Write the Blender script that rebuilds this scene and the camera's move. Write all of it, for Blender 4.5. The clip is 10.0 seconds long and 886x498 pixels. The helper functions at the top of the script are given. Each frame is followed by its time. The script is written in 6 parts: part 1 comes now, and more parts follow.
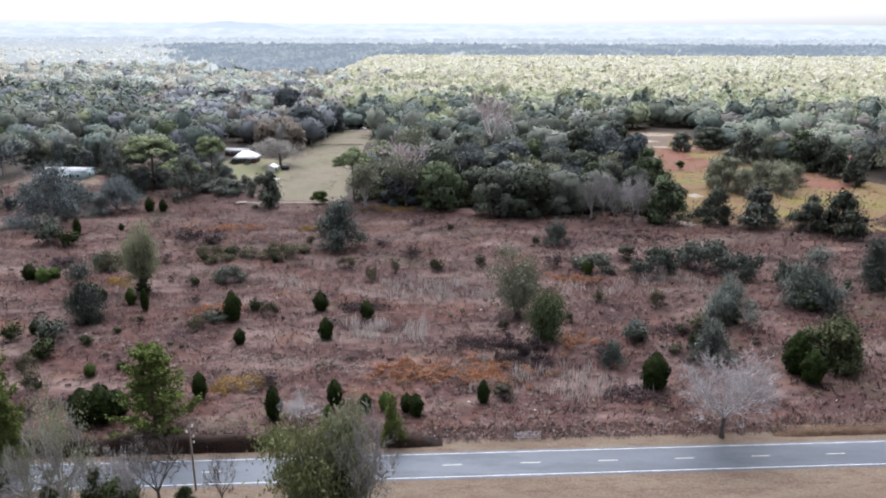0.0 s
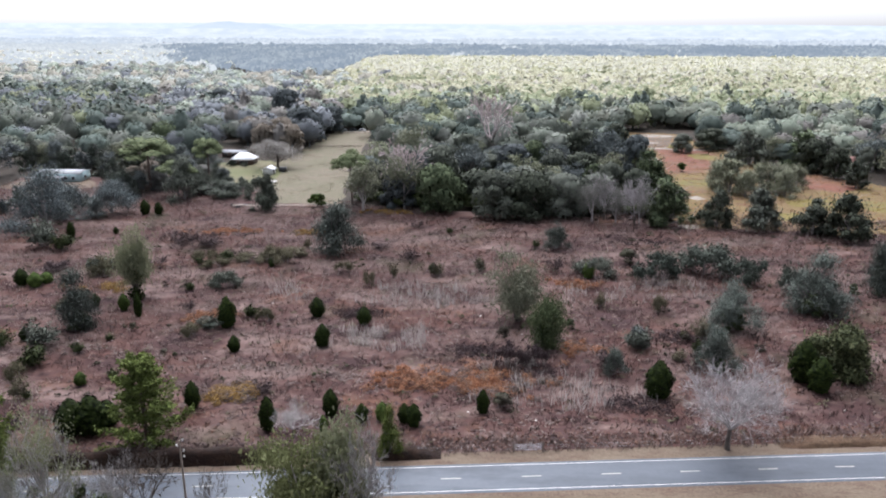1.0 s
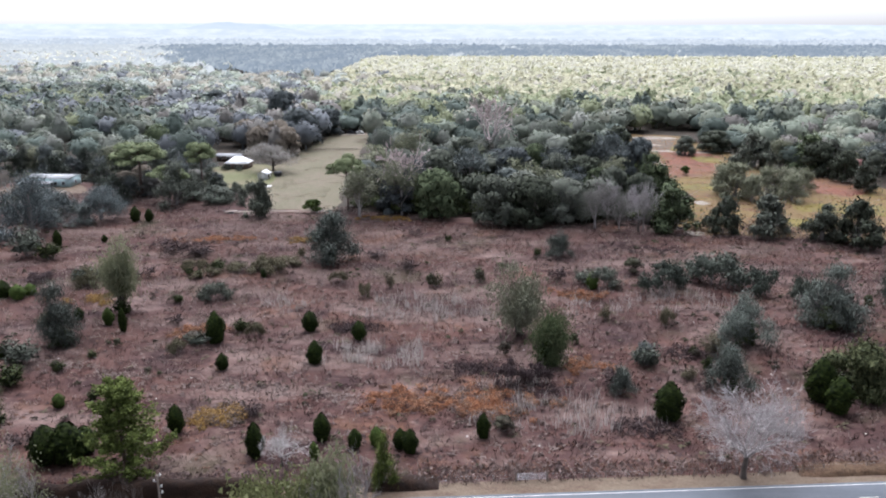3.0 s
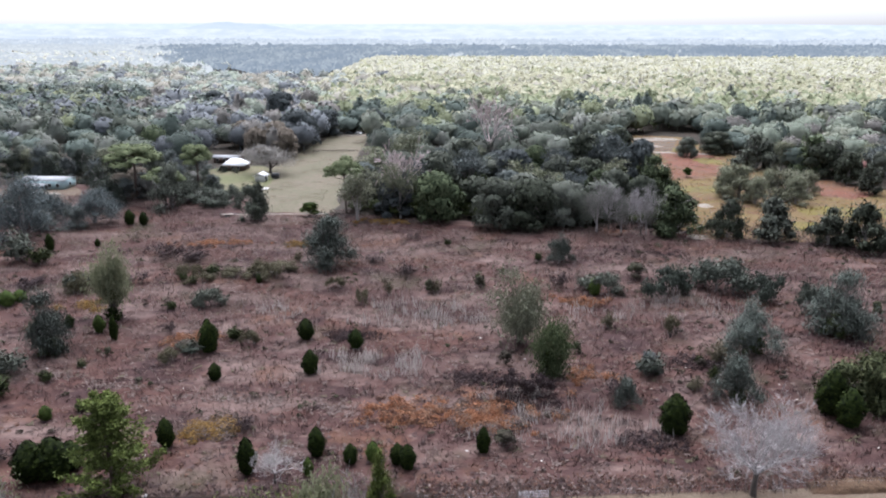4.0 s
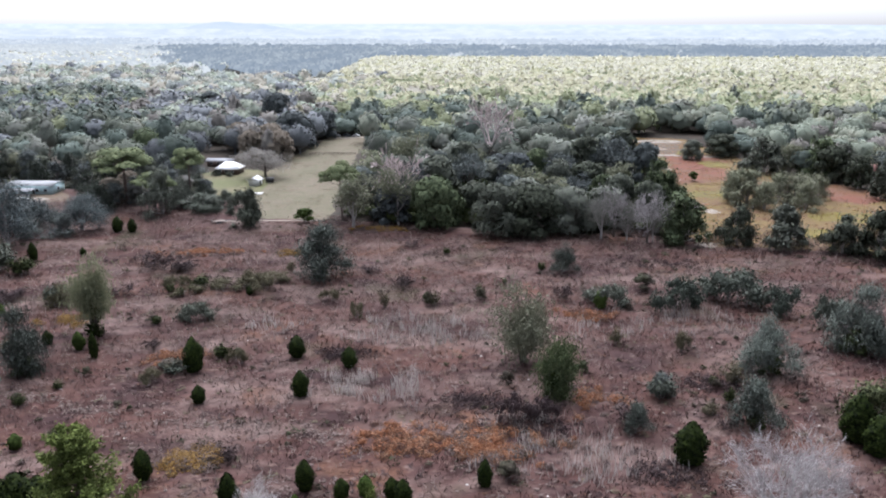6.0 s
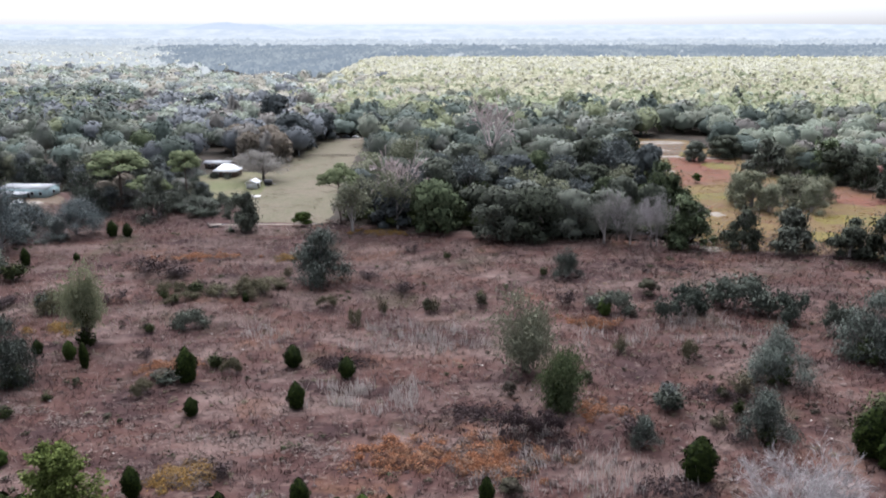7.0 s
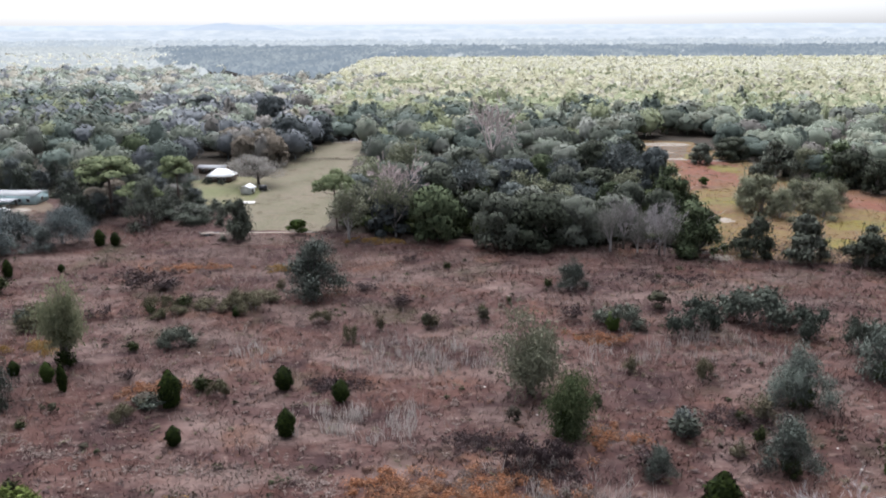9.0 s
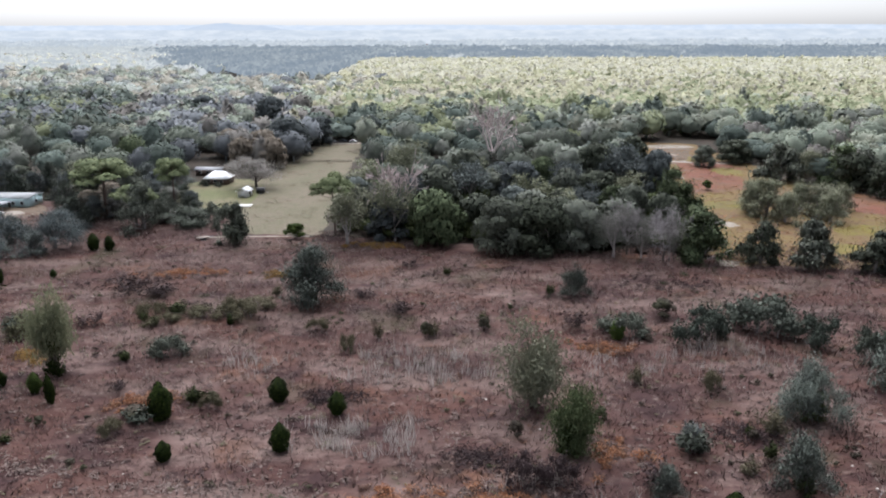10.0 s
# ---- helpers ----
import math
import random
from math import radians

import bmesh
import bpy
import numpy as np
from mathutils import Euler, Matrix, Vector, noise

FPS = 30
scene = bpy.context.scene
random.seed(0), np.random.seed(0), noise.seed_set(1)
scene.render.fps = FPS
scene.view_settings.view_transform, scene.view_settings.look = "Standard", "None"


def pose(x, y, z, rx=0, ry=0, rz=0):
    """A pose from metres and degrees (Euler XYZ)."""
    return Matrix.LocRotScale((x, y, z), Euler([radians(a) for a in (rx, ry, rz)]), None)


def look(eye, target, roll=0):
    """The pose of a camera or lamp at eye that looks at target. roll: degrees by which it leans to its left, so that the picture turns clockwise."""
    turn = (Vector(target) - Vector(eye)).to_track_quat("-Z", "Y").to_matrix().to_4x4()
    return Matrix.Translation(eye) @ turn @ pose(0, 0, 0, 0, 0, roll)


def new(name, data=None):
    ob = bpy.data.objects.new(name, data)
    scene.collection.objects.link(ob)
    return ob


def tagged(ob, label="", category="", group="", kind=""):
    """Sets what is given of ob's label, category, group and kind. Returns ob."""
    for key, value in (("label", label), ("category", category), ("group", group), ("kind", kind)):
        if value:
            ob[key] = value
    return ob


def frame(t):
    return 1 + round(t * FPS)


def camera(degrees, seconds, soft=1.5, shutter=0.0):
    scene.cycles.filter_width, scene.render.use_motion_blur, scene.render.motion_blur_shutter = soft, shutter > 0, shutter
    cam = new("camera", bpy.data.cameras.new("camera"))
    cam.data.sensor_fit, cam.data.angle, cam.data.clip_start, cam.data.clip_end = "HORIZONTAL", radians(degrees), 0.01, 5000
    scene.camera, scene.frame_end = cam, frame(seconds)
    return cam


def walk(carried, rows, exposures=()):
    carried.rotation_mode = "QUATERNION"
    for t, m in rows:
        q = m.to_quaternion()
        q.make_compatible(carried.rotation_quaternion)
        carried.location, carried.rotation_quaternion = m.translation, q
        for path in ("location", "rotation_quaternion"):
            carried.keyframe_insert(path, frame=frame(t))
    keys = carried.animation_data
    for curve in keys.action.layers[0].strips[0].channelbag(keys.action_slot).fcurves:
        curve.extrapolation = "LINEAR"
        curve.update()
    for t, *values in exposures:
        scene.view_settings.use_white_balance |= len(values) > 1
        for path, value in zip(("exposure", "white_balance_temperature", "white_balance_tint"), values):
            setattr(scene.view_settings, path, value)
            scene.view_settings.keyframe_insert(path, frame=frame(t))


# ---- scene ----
cam = camera(62.0, 10.0, 1.95)
PATH = [
    (0, (-0.514, -4.152, 65.434), (-0.524, -2.24, 64.848), 0.2),
    (0.5, (-0.402, -2.498, 65.465), (-0.412, -0.585, 64.88), 0.2),
    (1, (-0.334, -0.793, 65.528), (-0.343, 1.119, 64.943), 0.2),
    (1.5, (-0.268, 1.025, 65.628), (-0.277, 2.937, 65.043), 0.2),
    (2, (-0.197, 2.863, 65.721), (-0.205, 4.776, 65.136), 0.2),
    (2.5, (-0.151, 4.765, 65.782), (-0.159, 6.678, 65.197), 0.1),
    (4, (0.063, 10.984, 65.936), (0.056, 12.896, 65.351), 0.1),
    (4.5, (0.034, 13.176, 65.977), (0.028, 15.089, 65.391), 0.1),
    (5, (0.082, 15.464, 65.991), (0.076, 17.377, 65.405), 0.1),
    (5.5, (0.179, 17.801, 66.002), (0.173, 19.714, 65.416), 0.1),
    (7, (0.366, 24.236, 66.045), (0.358, 26.149, 65.46), -0.0),
    (7.5, (0.432, 26.401, 66.068), (0.424, 28.313, 65.483), -0.1),
    (8, (0.443, 28.646, 66.107), (0.434, 30.559, 65.522), -0.1),
    (8.5, (0.429, 30.99, 66.149), (0.42, 32.903, 65.565), -0.1),
    (9, (0.469, 33.282, 66.182), (0.46, 35.195, 65.597), -0.2),
    (9.5, (0.468, 35.527, 66.211), (0.458, 37.44, 65.627), -0.1),
    (10, (0.466, 37.737, 66.285), (0.457, 39.65, 65.701), -0.1),
]
walk(cam, [(t, look(eye, target, roll)) for t, eye, target, roll in PATH], [(0, 1.06, 5900, 14), (2.5, 1.06, 5880, 14), (4.5, 1.06, 5800, 14), (5.5, 1.05, 5800, 14), (7.5, 0.97, 5930, 13), (9.5, 0.92, 6000, 12), (10, 0.83, 6000, 12)])

# ---- world, sun ----
SUN_ELEV, SUN_AZ = 58.0, -10.0          # degrees; azimuth from north (+y), positive to the east
world = bpy.data.worlds.new("overcast_sky")
scene.world = world
world.use_nodes = True
wn, wl = world.node_tree.nodes, world.node_tree.links
sky = wn.new("ShaderNodeTexSky")
sky.sky_type, sky.sun_disc = "NISHITA", False
sky.sun_elevation, sky.sun_rotation = radians(SUN_ELEV), radians(SUN_AZ)
sky.dust_density, sky.air_density, sky.ozone_density = 1.1, 1.0, 1.0
veil = wn.new("ShaderNodeHueSaturation")
veil.inputs["Saturation"].default_value = 0.22
wn["Background"].inputs[1].default_value = 0.096
wl.new(sky.outputs[0], veil.inputs["Color"])
wl.new(veil.outputs[0], wn["Background"].inputs[0])

sun = new("sun", bpy.data.lights.new("sun", "SUN"))
sun.data.energy, sun.data.angle, sun.data.color = 4.8, radians(75), (1.0, 0.97, 0.93)
az, el = radians(SUN_AZ), radians(SUN_ELEV)
sun.matrix_world = look((math.sin(az) * math.cos(el) * 200, math.cos(az) * math.cos(el) * 200, math.sin(el) * 200), (0, 0, 0))


# ---- materials ----
def node_mat(name):
    m = bpy.data.materials.new(name)
    m.use_nodes = True
    return m, m.node_tree.nodes, m.node_tree.links, m.node_tree.nodes["Principled BSDF"]


def mixed(n, l, fac, a, b):
    """A colour mix; a and b are colours or sockets, fac a socket or number."""
    x = n.new("ShaderNodeMix")
    x.data_type = "RGBA"
    for sock, v in ((x.inputs[0], fac), (x.inputs[6], a), (x.inputs[7], b)):
        if isinstance(v, bpy.types.NodeSocket):
            l.new(v, sock)
        elif isinstance(v, tuple):
            sock.default_value = (*v, 1)
        else:
            sock.default_value = v
    return x.outputs[2]


def noisy(n, l, scale, detail=4.0, lo=0.35, hi=0.65, stretch=(1, 1, 1), rough=0.6):
    """Noise over the world's metres, spread between lo and hi."""
    g = n.new("ShaderNodeNewGeometry")
    mp = n.new("ShaderNodeMapping")
    mp.inputs["Scale"].default_value = stretch
    t = n.new("ShaderNodeTexNoise")
    t.inputs["Scale"].default_value, t.inputs["Detail"].default_value, t.inputs["Roughness"].default_value = scale, detail, rough
    r = n.new("ShaderNodeMapRange")
    r.inputs["From Min"].default_value, r.inputs["From Max"].default_value = lo, hi
    l.new(g.outputs["Position"], mp.inputs["Vector"])
    l.new(mp.outputs[0], t.inputs["Vector"])
    l.new(t.outputs["Fac"], r.inputs["Value"])
    return r.outputs[0]


def leafy(name, dark, light, third=None, sheer=0.25, spread=0.35, patch=0.0, patch_scale=0.03):
    """Foliage: each leaf spray takes its own shade, each plant its own tone; patches of a third colour."""
    m, n, l, p = node_mat(name)
    g, o = n.new("ShaderNodeNewGeometry"), n.new("ShaderNodeObjectInfo")
    c = mixed(n, l, g.outputs["Random Per Island"], dark, light)
    if third:
        f = noisy(n, l, patch_scale, 3.0, 0.45, 0.62) if patch else o.outputs["Random"]
        k = n.new("ShaderNodeMath")
        k.operation = "MULTIPLY"
        k.inputs[1].default_value = patch or 0.5
        l.new(f, k.inputs[0])
        c = mixed(n, l, k.outputs[0], c, third)
    h = n.new("ShaderNodeHueSaturation")
    v = n.new("ShaderNodeMapRange")
    v.inputs["To Min"].default_value, v.inputs["To Max"].default_value = 1 - spread, 1 + spread
    l.new(o.outputs["Random"], v.inputs["Value"])
    l.new(v.outputs[0], h.inputs["Value"])
    l.new(c, h.inputs["Color"])
    l.new(h.outputs[0], p.inputs["Base Color"])
    p.inputs["Roughness"].default_value = 0.75
    p.inputs["Specular IOR Level"].default_value = 0.06
    tr = n.new("ShaderNodeBsdfTranslucent")
    l.new(h.outputs[0], tr.inputs["Color"])
    mx = n.new("ShaderNodeMixShader")
    mx.inputs[0].default_value = sheer
    l.new(p.outputs[0], mx.inputs[1])
    l.new(tr.outputs[0], mx.inputs[2])
    l.new(mx.outputs[0], n["Material Output"].inputs["Surface"])
    return m


def earthy(name, a, b, c, big=0.04, small=0.6, stretch=(1, 1, 1), rough=0.95, bump=0.3, grain=0.3):
    """Ground cover: two scales of patches in three colours, with fine relief."""
    m, n, l, p = node_mat(name)
    col = mixed(n, l, noisy(n, l, big, 5.0, 0.4, 0.6, stretch), a, b)
    col = mixed(n, l, noisy(n, l, small, 6.0, 0.45, 0.68, stretch, 0.7), col, c)
    fine = n.new("ShaderNodeHueSaturation")
    rng_node = n.new("ShaderNodeMapRange")
    rng_node.inputs["To Min"].default_value, rng_node.inputs["To Max"].default_value = 1 - grain, 1 + grain
    l.new(noisy(n, l, small * 5, 5.0, 0.25, 0.75), rng_node.inputs["Value"])
    l.new(rng_node.outputs[0], fine.inputs["Value"])
    l.new(col, fine.inputs["Color"])
    l.new(fine.outputs[0], p.inputs["Base Color"])
    p.inputs["Roughness"].default_value = rough
    p.inputs["Specular IOR Level"].default_value = 0.15
    b_ = n.new("ShaderNodeBump")
    b_.inputs["Strength"].default_value, b_.inputs["Distance"].default_value = bump, 0.3
    l.new(noisy(n, l, small * 3, 6.0, 0.2, 0.8), b_.inputs["Height"])
    l.new(b_.outputs[0], p.inputs["Normal"])
    return m


def plain(name, a, b, scale=2.0, rough=0.6, metal=0.0, bump=0.0):
    """A worked surface: base colour with a stain colour in blotches."""
    m, n, l, p = node_mat(name)
    l.new(mixed(n, l, noisy(n, l, scale, 5.0, 0.4, 0.75), a, b), p.inputs["Base Color"])
    p.inputs["Roughness"].default_value, p.inputs["Metallic"].default_value = rough, metal
    if bump:
        k = n.new("ShaderNodeBump")
        k.inputs["Strength"].default_value, k.inputs["Distance"].default_value = bump, 0.05
        l.new(noisy(n, l, scale * 6, 4.0, 0.2, 0.8), k.inputs["Height"])
        l.new(k.outputs[0], p.inputs["Normal"])
    return m


def field_colour(n, l):
    """The dry field's patches: mauve-brown, rust, straw, olive and dark scrub litter, each with its own spread."""
    c = mixed(n, l, noisy(n, l, 0.030, 5.0, 0.42, 0.58), (0.062, 0.035, 0.032), (0.069, 0.035, 0.029))
    c = mixed(n, l, noisy(n, l, 0.07, 4.0, 0.47, 0.66, (0.9, 1.3, 1), 0.55), c, (0.034, 0.019, 0.019))
    c = mixed(n, l, noisy(n, l, 0.075, 5.0, 0.48, 0.66, (0.5, 1.25, 1), 0.6), c, (0.128, 0.089, 0.079))
    c = mixed(n, l, noisy(n, l, 0.038, 4.0, 0.56, 0.72, (1.1, 0.9, 2), 0.65), c, (0.045, 0.038, 0.024))
    c = mixed(n, l, noisy(n, l, 0.048, 4.0, 0.57, 0.76, (0.9, 1.2, 3), 0.65), c, (0.115, 0.057, 0.036))
    c = mixed(n, l, noisy(n, l, 0.34, 5.0, 0.54, 0.74, (0.6, 0.9, 1), 0.7), c, (0.023, 0.013, 0.013))
    return mixed(n, l, noisy(n, l, 0.55, 5.0, 0.56, 0.74, (0.45, 0.8, 1), 0.7), c, (0.151, 0.106, 0.091))


def field_ground(name):
    m, n, l, p = node_mat(name)
    h = n.new("ShaderNodeHueSaturation")
    k = n.new("ShaderNodeMapRange")
    k.inputs["To Min"].default_value, k.inputs["To Max"].default_value = 0.85, 1.15
    l.new(noisy(n, l, 0.7, 4.0, 0.3, 0.7), k.inputs["Value"])
    l.new(k.outputs[0], h.inputs["Value"])
    l.new(field_colour(n, l), h.inputs["Color"])
    l.new(h.outputs[0], p.inputs["Base Color"])
    p.inputs["Roughness"].default_value, p.inputs["Specular IOR Level"].default_value = 0.95, 0.1
    b = n.new("ShaderNodeBump")
    b.inputs["Strength"].default_value, b.inputs["Distance"].default_value = 0.15, 0.3
    l.new(noisy(n, l, 0.6, 2.0, 0.2, 0.8), b.inputs["Height"])
    l.new(b.outputs[0], p.inputs["Normal"])
    return m


def field_tuft(name):
    m, n, l, p = node_mat(name)
    g = n.new("ShaderNodeNewGeometry")
    h = n.new("ShaderNodeHueSaturation")
    k = n.new("ShaderNodeMapRange")
    k.inputs["To Min"].default_value, k.inputs["To Max"].default_value = 1.0, 1.22
    l.new(g.outputs["Random Per Island"], k.inputs["Value"])
    l.new(k.outputs[0], h.inputs["Value"])
    l.new(field_colour(n, l), h.inputs["Color"])
    l.new(h.outputs[0], p.inputs["Base Color"])
    p.inputs["Roughness"].default_value, p.inputs["Specular IOR Level"].default_value = 0.9, 0.1
    tr = n.new("ShaderNodeBsdfTranslucent")
    l.new(h.outputs[0], tr.inputs["Color"])
    mx = n.new("ShaderNodeMixShader")
    mx.inputs[0].default_value = 0.08
    l.new(p.outputs[0], mx.inputs[1])
    l.new(tr.outputs[0], mx.inputs[2])
    l.new(mx.outputs[0], n["Material Output"].inputs["Surface"])
    return m


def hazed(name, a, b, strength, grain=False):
    """The far distance, its bright haze painted on as a pale glowing colour."""
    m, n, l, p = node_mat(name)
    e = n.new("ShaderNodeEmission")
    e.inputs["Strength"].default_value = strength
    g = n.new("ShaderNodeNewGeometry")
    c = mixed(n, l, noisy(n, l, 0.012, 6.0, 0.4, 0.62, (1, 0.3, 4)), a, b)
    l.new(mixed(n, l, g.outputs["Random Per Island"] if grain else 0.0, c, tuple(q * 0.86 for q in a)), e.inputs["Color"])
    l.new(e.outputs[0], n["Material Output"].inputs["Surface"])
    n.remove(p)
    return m


